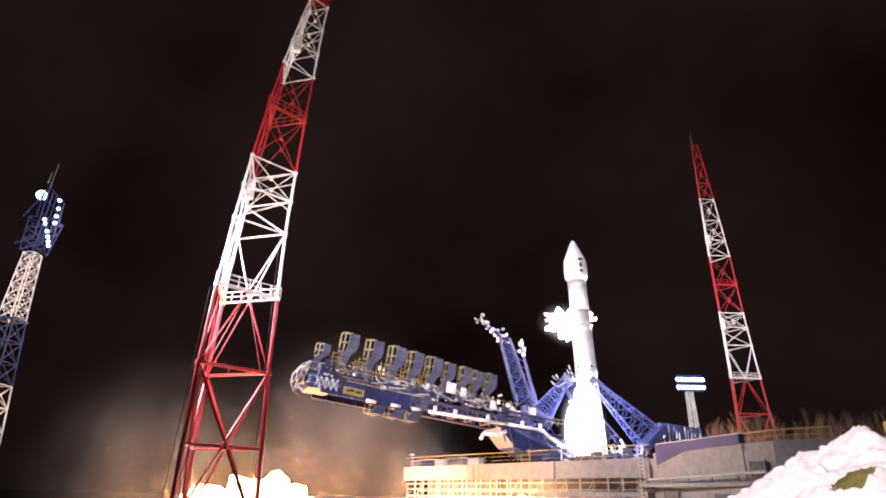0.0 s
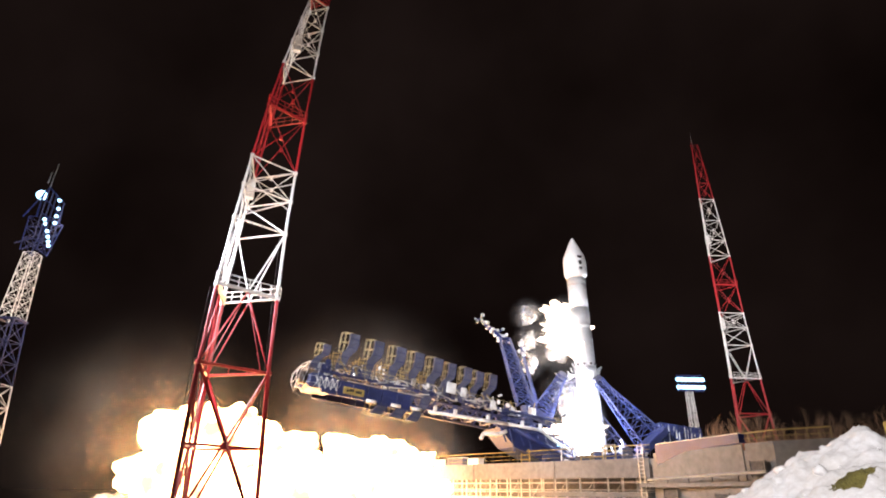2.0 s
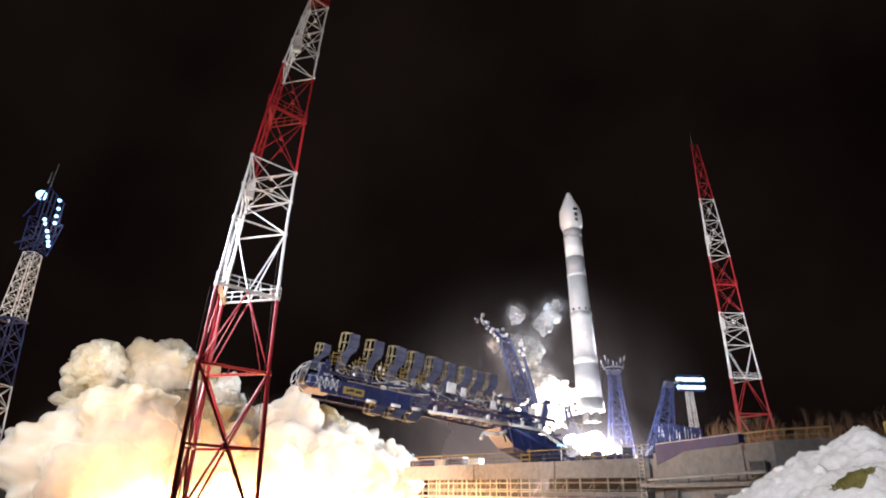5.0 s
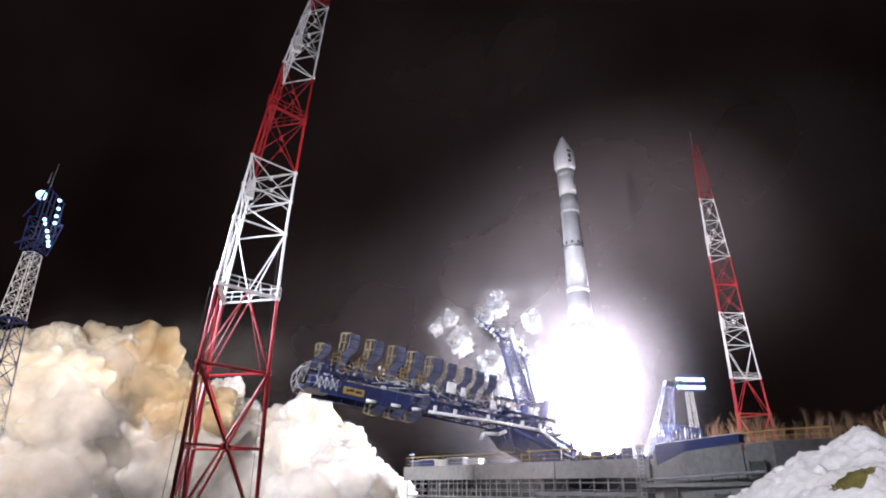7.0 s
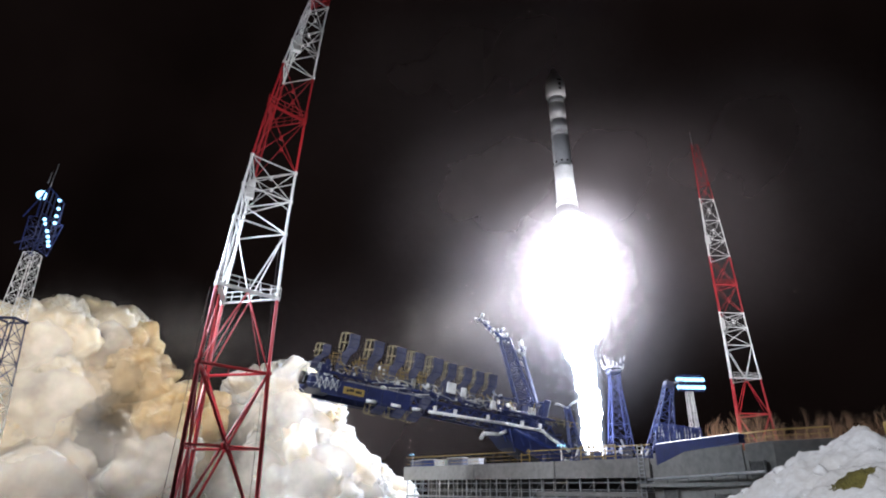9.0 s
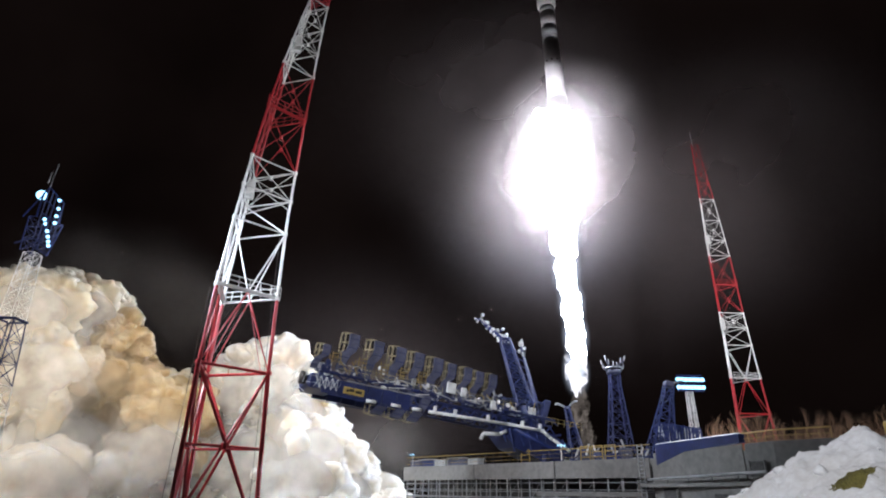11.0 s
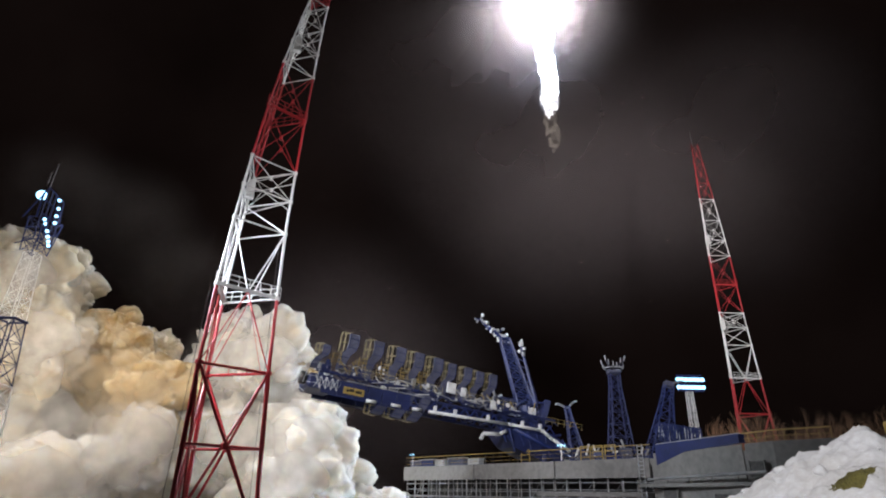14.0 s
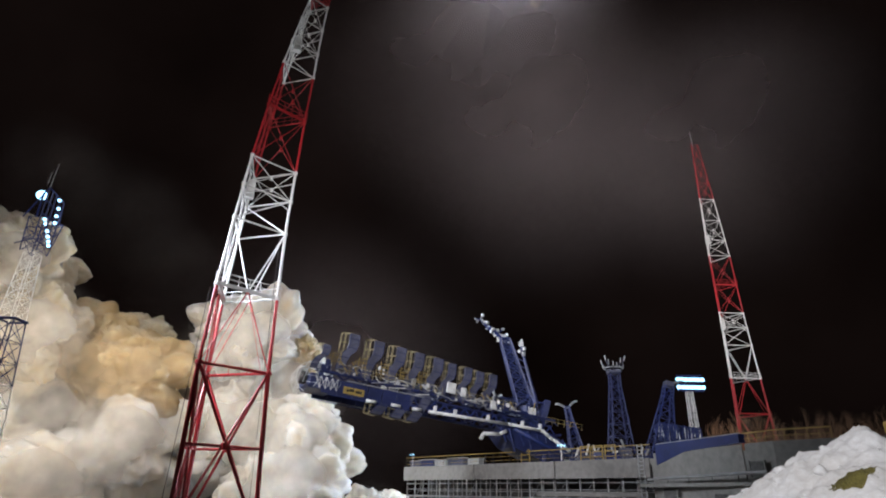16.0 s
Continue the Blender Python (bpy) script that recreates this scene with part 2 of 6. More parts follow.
def ground_height(x, y):
    f = max(0.0, 1 - ((x - PIT[0]) / PIT[2]) ** 2 - ((y - PIT[1]) / PIT[3]) ** 2)
    n = noise.noise((x * 0.05, y * 0.05, 0.3)) * 0.35
    g = max(0.0, 1 - math.hypot(x - 21.6, y - 89.4) / 13.0)
    return n - max(30.0 * min(1.0, f * 2.2), 26.0 * min(1.0, g * 2.5))


def ground():
    xs = [-4000, -1500, -600, -300] + [-160 + 4 * i for i in range(81)] + [300, 600, 1500, 4000]
    ys = [-4000, -1500, -500, -200] + [-80 + 4 * i for i in range(76)] + [400, 700, 1500, 4000]
    vs = [(x, y, ground_height(x, y)) for y in ys for x in xs]
    w = len(xs)
    fs = [(j * w + i, j * w + i + 1, (j + 1) * w + i + 1, (j + 1) * w + i) for j in range(len(ys) - 1) for i in range(w - 1)]
    tagged(put("ground", mesh_of("ground", vs, fs, DARKGROUND, True)), "trodden snow and dark earth around the launch pad", "ground", kind="structure")


ground()


# ================= lattice lightning towers =================
def lattice_tower(name, cx, cy, lean, bow, levels, radii, phi, label):
    """Three legs in bands of red and white, braced between the levels. levels: (height, kind of bay above it)."""
    root = empty(name, pose(cx, cy, 0), label, "tower", "lightning towers")

    def node(z, k):
        r = np.interp(z, [a for a, _ in radii], [b for _, b in radii])
        f = radians(phi + 120 * k)
        return Vector((lean * z + bow * z * z + r * math.cos(f), r * math.sin(f), z))

    def thick(z):
        return float(np.interp(z, [0, 25, 90], [0.25, 0.17, 0.075]))

    for (z0, kind, paint), (z1, _, above) in zip(levels, levels[1:]):
        mat = RED if paint == "r" else WHITE
        top_mat = WHITE if "w" in paint + above else RED
        t = thick(z0)
        for k in range(3):
            a0, a1 = node(z0, k), node(z1, k)
            b0, b1 = node(z0, (k + 1) % 3), node(z1, (k + 1) % 3)
            tube("leg", a0, a1, t, mat, root, 8)
            tube("collar", a1 - Vector((0, 0, 0.18)), a1 + Vector((0, 0, 0.18)), t * 1.6, top_mat, root, 8)
            tube("strut", a1, b1, t * 0.6, top_mat, root)
            if kind == "X":
                tube("brace", a0, b1, t * 0.62, mat, root)
                tube("brace", b0, a1, t * 0.62, mat, root)
                c = (a0 + b1 + b0 + a1) / 4
                ma, mb = (a0 + a1) / 2, (b0 + b1) / 2
                tube("strut", ma, mb, t * 0.55, mat, root)
                tube("gusset", c - Vector((0, 0, 0.3)), c + Vector((0, 0, 0.3)), t * 1.5, mat, root, 8)
            elif kind == "x":
                tube("brace", a0, b1, t * 0.32, mat, root)
                tube("brace", b0, a1, t * 0.32, mat, root)
                c = (a0 + b1 + b0 + a1) / 4
                tube("gusset", c - Vector((0, 0, 0.22)), c + Vector((0, 0, 0.22)), t * 1.3, mat, root, 8)
            elif kind == "V":
                top = (a1 + b1) / 2
                tube("brace", a0, top, t * 0.32, mat, root)
                tube("brace", b0, top, t * 0.32, mat, root)
                tube("brace", a0.lerp(b0, 0.12), top, t * 0.2, mat, root)
            elif kind == "A":
                bottom = (a0 + b0) / 2
                tube("brace", bottom, a1, t * 0.42, mat, root)
                tube("brace", bottom, b1, t * 0.42, mat, root)
            elif kind == "Z":
                tube("brace", a0, b1, t * 0.5, mat, root)
    return root, node


def tower_extras(root, node, platforms, ladder, boxes):
    """Railed platforms, the caged ladder along one leg and the cabinets."""
    for z, mat in platforms:
        ps = [node(z, k) for k in range(3)]
        c = sum(ps, Vector()) / 3
        outer = [c + (p - c) * 1.08 for p in ps]
        for i in range(3):
            a, b = outer[i], outer[(i + 1) % 3]
            ai, bi = c + (a - c) * 0.74, c + (b - c) * 0.74
            bm = bmesh.new()
            vs = [bm.verts.new(p + Vector((0, 0, dz))) for dz in (-0.1, 0.05) for p in (a, b, bi, ai)]
            for f in ((3, 2, 1, 0), (4, 5, 6, 7), (0, 1, 5, 4), (1, 2, 6, 5), (2, 3, 7, 6), (3, 0, 4, 7)):
                bm.faces.new([vs[q] for q in f])
            if i != 1:
                part("walkway", bm, mat, root)
            else:
                bm.free()
        for i in range(3):
            a, b = outer[i], outer[(i + 1) % 3]
            for h in (0.55, 1.15):
                tube("rail", a + Vector((0, 0, h)), b + Vector((0, 0, h)), 0.045, mat, root, 5)
            n = max(3, int((b - a).length / 1.1))
            for j in range(n + 1):
                p = a.lerp(b, j / n)
                tube("post", p, p + Vector((0, 0, 1.15)), 0.04, mat, root, 5)
    for z0, z1, mat in ladder:
        a = node(z0, 0).lerp(node(z0, 2), 0.45)
        b = node(z1, 0).lerp(node(z1, 2), 0.45)
        side = (node(z0, 2) - node(z0, 0)).normalized() * 0.4
        tube("ladder_rail", a - side, b - side, 0.05, mat, root, 5)
        tube("ladder_rail", a + side, b + side, 0.05, mat, root, 5)
        n = int((z1 - z0) / 0.7)
        lines = []
        for j in range(n):
            p, q = a.lerp(b, j / n), a.lerp(b, (j + 1) / n)
            s = side if j % 2 else -side
            lines += [(p - side, p + side), (p - s, q + s)]
        tubes("ladder", lines, 0.024, mat, root, 4)
    for z, mat in boxes:
        p = node(z, 0).lerp(node(z, 2), 0.5) + Vector((0.35, 0.2, 0))
        bm = bmesh.new()
        box(bm, p, (0.95, 0.7, 2.4), 20, 0.05)
        part("cabinet", bm, mat, root)
        c = sum((node(z, k) for k in range(3)), Vector()) / 3
        for k in range(3):
            tube("brace", c, node(z + 1.5, k), 0.05, mat, root, 5)
            tube("brace", c, node(z - 2.2, k), 0.05, mat, root, 5)


RADII = [(0, 4.95), (6.7, 4.7), (15, 4.44), (23.4, 4.12), (31.6, 3.7), (39.7, 3.38), (47, 3.0), (54.4, 2.56), (66.5, 1.6), (84, 0.9)]
LEVELS = [(-0.5, "X", "r"), (15.0, "V", "r"), (23.4, "A", "w"), (31.5, "Z", "w"), (35.8, "x", "w"), (39.8, "x", "r"),
          (47.4, "x", "r"), (54.4, "Z", "w"), (58.3, "x", "w"), (62.5, "x", "w"), (66.7, "x", "r"), (72, "x", "r"), (79, "x", "r"), (84, "x", "r")]
tower, node = lattice_tower("lightning_tower", -22.72, 62.1, -0.035, 0.00144, LEVELS, RADII, -105.6,
                            "red and white banded steel lattice tower with railed platforms")
tower_extras(tower, node, [(23.6, WHITE), (47.6, RED), (67.0, RED)], [(0.5, 23, RED), (24, 39, WHITE), (40, 54, RED), (55, 66, WHITE)], [(36.8, WHITE), (59.5, WHITE)])
for k, z0, z1 in ((1, 0.0, 31.0), (0, 2.0, 23.0)):
    tube("cable", node(z0, k) + Vector((-0.7, -0.4, 0)), node(z1, k) + Vector((-0.5, -0.3, 0)), 0.035, STEEL, tower, 5)
for k, f0 in ((1, 0.35), (2, 0.5)):
    for z0, f in ((15.0, f0), (15.0, 1 - f0)):
        p = node(z0, k).lerp(node(z0, (k + 1) % 3), f)
        tube("spike", p, p + Vector((0, 0, 0.7)), 0.05, RED, tower, 5)
LEVELS_FAR = [(-0.5, "Z", "r"), (6.5, "X", "r"), (21.3, "V", "r"), (29.1, "A", "w"), (36.7, "Z", "w"), (41.0, "x", "w"), (44.5, "x", "r"),
              (51.5, "x", "r"), (59.2, "Z", "w"), (63.5, "x", "w"), (69.0, "x", "w"), (75.1, "x", "r"), (80, "x", "r"), (86, "x", "r"), (92, "x", "r")]
RADII_FAR = [(0, 5.2), (15, 4.6), (29, 3.9), (44.5, 3.3), (59, 3.0), (75, 2.1), (92, 1.0)]
tower2, node2 = lattice_tower("lightning_tower", 69.4, 133.2, -0.022, 0.0, LEVELS_FAR, RADII_FAR, -149,
                              "red and white banded steel lattice tower with a thin lightning rod")
tower_extras(tower2, node2, [(29.2, WHITE), (51.7, RED)], [(30, 44, WHITE), (45, 58, RED), (60, 74, WHITE)], [(42.3, WHITE), (64.5, WHITE)])
tube("lightning_rod", (-2.3, 0, 92), (-2.5, 0, 97.0), 0.09, GALV, tower2, 6, 0.03)


# ================= floodlight masts =================
def square_mast(root, base, top, w0, w1, bays, paints, r=0.09):
    base, top = Vector(base), Vector(top)

    def corner(f, k):
        w = w0 + (w1 - w0) * f
        return base.lerp(top, f) + Vector(((-1, 1, 1, -1)[k] * w / 2, (-1, -1, 1, 1)[k] * w / 2, 0))
    for b in range(bays):
        f0, f1 = b / bays, (b + 1) / bays
        mat = paints(f0)
        for k in range(4):
            a0, a1, b0, b1 = corner(f0, k), corner(f1, k), corner(f0, (k + 1) % 4), corner(f1, (k + 1) % 4)
            tube("leg", a0, a1, r, mat, root, 6)
            tube("strut", a1, b1, r * 0.6, mat, root, 5)
            tube("brace", a0, b1, r * 0.55, mat, root, 5)
            tube("brace", b0, a1, r * 0.55, mat, root, 5)
    return corner


def lamp_unit(root, p, facing, s):
    """One round floodlight: housing, glass and bracket."""
    m = look(p, Vector(p) + Vector(facing))
    vs, fs = tube_data((0, 0, 0.35 * s), (0, 0, -0.1 * s), 0.34 * s, 12, 0.5 * s)
    h = put("housing", mesh_of("housing", vs, fs, STEEL), root, m)
    vs, fs = tube_data((0, 0, -0.11 * s), (0, 0, -0.16 * s), 0.52 * s, 12)
    put("glass", mesh_of("glass", vs, fs, LAMP), h)
    tubes("bracket", [((-0.55 * s, 0, 0.1 * s), (0.55 * s, 0, 0.1 * s)), ((0, -0.6 * s, 0.1 * s), (0, 0.6 * s, 0.1 * s))], 0.05 * s, GALV, h)


mast = empty("floodlight_mast", pose(-42.45, 55.8, 0), "blue and white lattice mast with lit floodlights on its head", "mast", "floodlight masts")
square_mast(mast, (0, 0, -0.3), (0, 0, 18.2), 3.7, 1.75, 9, lambda f: DARKBLUE if f > 0.6 else WHITE, 0.065)
square_mast(mast, (0, 0, 18.3), (0, 0, 25.4), 1.7, 1.15, 6, lambda f: WHITE, 0.045)
square_mast(mast, (0, 0, 25.5), (0.3, 0, 29.2), 1.7, 2.2, 3, lambda f: BLUE, 0.06)
tubes("platform_frame", [((-1.0, -1.0, 18.3), (1.0, -1.0, 18.3)), ((1.0, -1.0, 18.3), (1.0, 1.0, 18.3)), ((1.0, 1.0, 18.3), (-1.0, 1.0, 18.3)), ((-1.0, 1.0, 18.3), (-1.0, -1.0, 18.3))], 0.11, DARKBLUE, mast)
frame_lines = []
PAN = [Vector((0.5, -1.3, 26.6)), Vector((1.7, -0.2, 25.9)), Vector((1.8, -0.3, 31.2)), Vector((0.7, -1.5, 32.4))]
for i in range(5):
    f = i / 4
    frame_lines += [(PAN[0].lerp(PAN[3], f), PAN[1].lerp(PAN[2], f))]
    frame_lines += [(PAN[0].lerp(PAN[1], f), PAN[3].lerp(PAN[2], f))]
frame_lines += [(PAN[3], Vector((-1.2, -1.4, 29.0))), (PAN[0], Vector((-1.2, -1.4, 26.0))), (PAN[2], Vector((1.6, 0.2, 29.0)))]
tubes("lamp_frame", frame_lines, 0.07, BLUE, mast)
for u, w in ((0.75, 0.95), (0.85, 0.80), (0.85, 0.64), (0.88, 0.50), (0.30, 0.42), (0.42, 0.36), (0.62, 0.26), (0.75, 0.18), (0.85, 0.10), (0.92, 0.03)):
    p = PAN[0].lerp(PAN[1], u).lerp(PAN[3].lerp(PAN[2], u), w)
    lamp_unit(mast, p + Vector((0.1, -0.25, 0)), (0.75, -0.65, -0.15), 0.34)
lamp_unit(mast, (-0.1, -1.2, 31.6), (0.5, -0.85, -0.2), 1.0)
tube("pole", (0.2, -1.4, 29), (0.2, -1.4, 31.8), 0.1, BLUE, mast)
tube("lightning_rod", (0.6, -1.4, 32.0), (0.8, -1.4, 35.4), 0.05, GALV, mast, 5, 0.02)
tube("lightning_rod", (0.8, -2.1, 32.6), (0.9, -2.1, 34.0), 0.05, GALV, mast, 5, 0.02)

mast2 = empty("floodlight_mast", pose(58.9, 138.2, 0), "white lattice mast with a lit bank of floodlights", "mast", "floodlight masts")
square_mast(mast2, (0, 0, -0.3), (-0.4, 0, 27.0), 2.0, 1.2, 14, lambda f: GALV if f < 0.55 else WHITE, 0.09)
tubes("lamp_frame", [((-3.3, -1.2, 27 + i), (2.6, -1.2, 27 + i)) for i in (0, 1.3, 2.6, 3.6)] +
      [((-3.3 + i * 0.98, -1.2, 26.8), (-3.3 + i * 0.98, -1.2, 30.6)) for i in range(7)], 0.09, BLUE, mast2)
for row in range(2):
    for i in range(7):
        lamp_unit(mast2, (-3.2 + i * 0.95, -1.5, 27.8 + row * 1.8), (-0.35, -0.9, -0.15), 0.9)

# Unseen masts behind the viewpoint, added for those beams; their frames hold no lamps.
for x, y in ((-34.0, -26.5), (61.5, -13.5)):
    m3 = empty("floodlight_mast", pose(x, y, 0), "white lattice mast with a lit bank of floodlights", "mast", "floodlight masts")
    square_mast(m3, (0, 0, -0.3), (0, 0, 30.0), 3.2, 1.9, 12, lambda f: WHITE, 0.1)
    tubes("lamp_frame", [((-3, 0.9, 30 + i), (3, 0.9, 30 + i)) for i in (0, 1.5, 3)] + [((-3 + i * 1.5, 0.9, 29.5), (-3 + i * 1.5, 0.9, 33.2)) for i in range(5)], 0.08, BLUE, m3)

# ================= pad deck =================
DECK = 7.4
E0, E1, W1, W2, W3 = Vector((-5.4, 101.0)), Vector((23.2, 67.6)), Vector((28.1, 51.1)), Vector((31.4, 47.5)), Vector((41.0, 36.0))
ROCKET = Vector((21.6, 89.4))
ALONG = (E1 - E0).normalized()
BACK = Vector((-ALONG.y, ALONG.x))


def deck():
    bm = bmesh.new()
    ring = [E0, E1, W1, W2, W3, Vector((58, 62)), Vector((60, 112)), Vector((8, 118))]
    outer = [bm.verts.new((p.x, p.y, DECK)) for p in ring]
    hole = [bm.verts.new((ROCKET.x + 5.2 * math.cos(i * math.pi / 12), ROCKET.y + 5.2 * math.sin(i * math.pi / 12), DECK)) for i in range(24)]
    es = [bm.edges.new((loop[i], loop[(i + 1) % len(loop)])) for loop in (outer, hole) for i in range(len(loop))]
    bmesh.ops.triangle_fill(bm, use_beauty=True, use_dissolve=False, edges=es)
    g = bmesh.ops.extrude_face_region(bm, geom=bm.faces[:])
    bmesh.ops.translate(bm, verts=[v for v in g["geom"] if isinstance(v, bmesh.types.BMVert)], vec=(0, 0, -0.6))
    bmesh.ops.recalc_face_normals(bm, faces=bm.faces[:])
    return tagged(part("pad_deck", bm, CONCRETE), "stained concrete launch pad deck with a round flame opening", "launch pad", kind="structure")


def slab(bm, a, b, z0, z1, t):
    """An upright slab of thickness t behind the line a to b."""
    d = (b - a).normalized()
    n = Vector((-d.y, d.x)) * t
    vs = [bm.verts.new((p.x, p.y, z)) for z in (z0, z1) for p in (a, b, b + n, a + n)]
    for f in ((3, 2, 1, 0), (4, 5, 6, 7), (0, 1, 5, 4), (1, 2, 6, 5), (2, 3, 7, 6), (3, 0, 4, 7)):
        bm.faces.new([vs[i] for i in f])


deck_ob = deck()
cuts = [0.0, 0.37, 0.375, 0.70, 0.705, 1.0]
for i in range(0, 6, 2):
    bm = bmesh.new()
    slab(bm, E0.lerp(E1, cuts[i]) - BACK * 0.25, E0.lerp(E1, cuts[i + 1]) - BACK * 0.25, DECK - 1.95, DECK + 0.08, 0.24)
    part("fascia_panel", bm, CONCRETE, deck_ob)
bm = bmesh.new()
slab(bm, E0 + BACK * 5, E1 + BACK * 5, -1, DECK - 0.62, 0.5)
tagged(part("wall_under_deck", bm, DARKCONCRETE), "dark concrete wall under the deck", "wall", kind="structure")


def scaffold():
    root = empty("scaffold", pose(0, 0, 0), "rusty tube scaffold and pipework under the pad deck", "scaffold")
    n = 22
    for i in range(n + 1):
        a = E0.lerp(E1, i / n)
        for off in (0.6, 3.4):
            p = a + BACK * off
            tube("post", (p.x, p.y, 0.0), (p.x, p.y, DECK - 1.9 if off < 1 else DECK - 0.65), 0.09, GALV if i % 3 else CONCRETE, root, 5)
    for z, off, r in ((5.0, 0.55, 0.06), (4.2, 0.55, 0.05), (3.2, 0.5, 0.12), (2.3, 0.55, 0.06), (1.2, 0.55, 0.06), (4.0, 3.3, 0.06), (2.6, 3.3, 0.16)):
        a, b = E0 + BACK * off, E1 + BACK * off
        tube("rail", (a.x, a.y, z), (b.x, b.y, z), r, GALV, root, 6)
    for i in range(0, n, 2):
        a, b = E0.lerp(E1, i / n) + BACK * 0.6, E0.lerp(E1, (i + 2) / n) + BACK * 0.6
        tube("brace", (a.x, a.y, 0.5), (b.x, b.y, 5.2), 0.04, GALV, root, 4)
    bm = bmesh.new()
    slab(bm, E0.lerp(E1, 0.62) + BACK * 0.4, E0.lerp(E1, 0.98) + BACK * 0.4, 3.45, 3.95, 2.6)
    part("walkway", bm, CONCRETE, root)


scaffold()


def railing(name, a, b, z, h, bars, mat, postmat, label, step=1.5):
    root = empty(name, pose(a.x, a.y, z), label, "railing", "railings of the pad")
    d = b - a
    n = max(2, round(d.length / step))
    for j in range(bars):
        zz = h * (1 - j / bars)
        tube("rail", (0, 0, zz), (d.x, d.y, zz), 0.055 if j == 0 else 0.02, mat, root, 6)
    for i in range(n + 1):
        p = d * (i / n)
        tube("post", (p.x, p.y, 0), (p.x, p.y, h), 0.024, postmat, root, 5)
    return root


railing("deck_railing", E0 + BACK * 0.3, E1 + BACK * 0.3, DECK + 0.0, 1.5, 3, YELLOW, GREYBLUE, "yellow steel railing along the deck edge")

# raised blue parapet and the grey retaining wall
side = (W1 - E1).normalized()
PARAPET_END = Vector((27.2, 54.2))
bm = bmesh.new()
slab(bm, E1 + side * 0.3, PARAPET_END, -0.5, DECK - 0.2, 0.6)
slab(bm, PARAPET_END + side * 0.02, W1, -0.5, DECK + 0.55, 0.6)
slab(bm, W1 + side * 0.02, W2, -0.5, DECK + 0.55, 0.6)
slab(bm, W2, W3, -0.5, DECK + 0.55, 0.6)
tagged(part("wall_retaining", bm, CONCRETE), "grey concrete retaining wall beside the snow heap", "wall", kind="structure")


def parapet():
    bm = bmesh.new()
    a, b = E1 + side * 0.6, PARAPET_END + side * 0.2
    d = side * (b - a).length
    n = Vector((-side.y, side.x))
    outline = [(0.06, DECK - 0.75), (0.06, DECK + 1.34), (0.96, DECK + 1.42), (0.96, DECK + 0.66), (0.40, DECK + 0.36)]
    fr = [a + d * f - n * 0.18 for f, _ in outline]
    bk = [a + d * f + n * 0.5 for f, _ in outline]
    v0 = [bm.verts.new((p.x, p.y, z)) for p, (_, z) in zip(fr, outline)]
    v1 = [bm.verts.new((p.x, p.y, z)) for p, (_, z) in zip(bk, outline)]
    bm.faces.new(v0), bm.faces.new(v1[::-1])
    for i in range(5):
        bm.faces.new((v0[i], v1[i], v1[(i + 1) % 5], v0[(i + 1) % 5]))
    bmesh.ops.recalc_face_normals(bm, faces=bm.faces[:])
    ob = tagged(part("blue_parapet", bm, BLUE), "blue painted steel parapet on the pad wall", "parapet")
    tube("cap", (*a.lerp(b, 0.06), DECK + 1.38), (*a.lerp(b, 0.96), DECK + 1.46), 0.07, GALV, ob, 6)
    bm = bmesh.new()
    slab(bm, a + d * 0.02 - n * 0.12, a + d * 0.97 - n * 0.12, DECK - 2.5, DECK + 0.5, 0.1)
    tagged(part("wall_panel", bm, CONCRETE), "grey concrete panel below the parapet", "wall", kind="structure")
    for k, (z, out) in enumerate(((DECK - 2.6, 1.6), (DECK - 4.6, 2.6))):
        bm = bmesh.new()
        slab(bm, E1 - n * out, W2 - n * out, z - 0.35, z, out - 0.1)
        tagged(part("ledge", bm, CONCRETE), "concrete ledge along the retaining wall", "ledge", kind="structure")


parapet()
for a, b in ((PARAPET_END - side * 0.6, W1), (W1, W2.lerp(W1, 0.12))):
    railing("wall_railing", a + Vector((0.25, 0.12)), b + Vector((0.25, 0.12)), DECK + 0.5, 0.95, 2, YELLOW, YELLOW, "yellow steel railing on top of the retaining wall", 0.9)


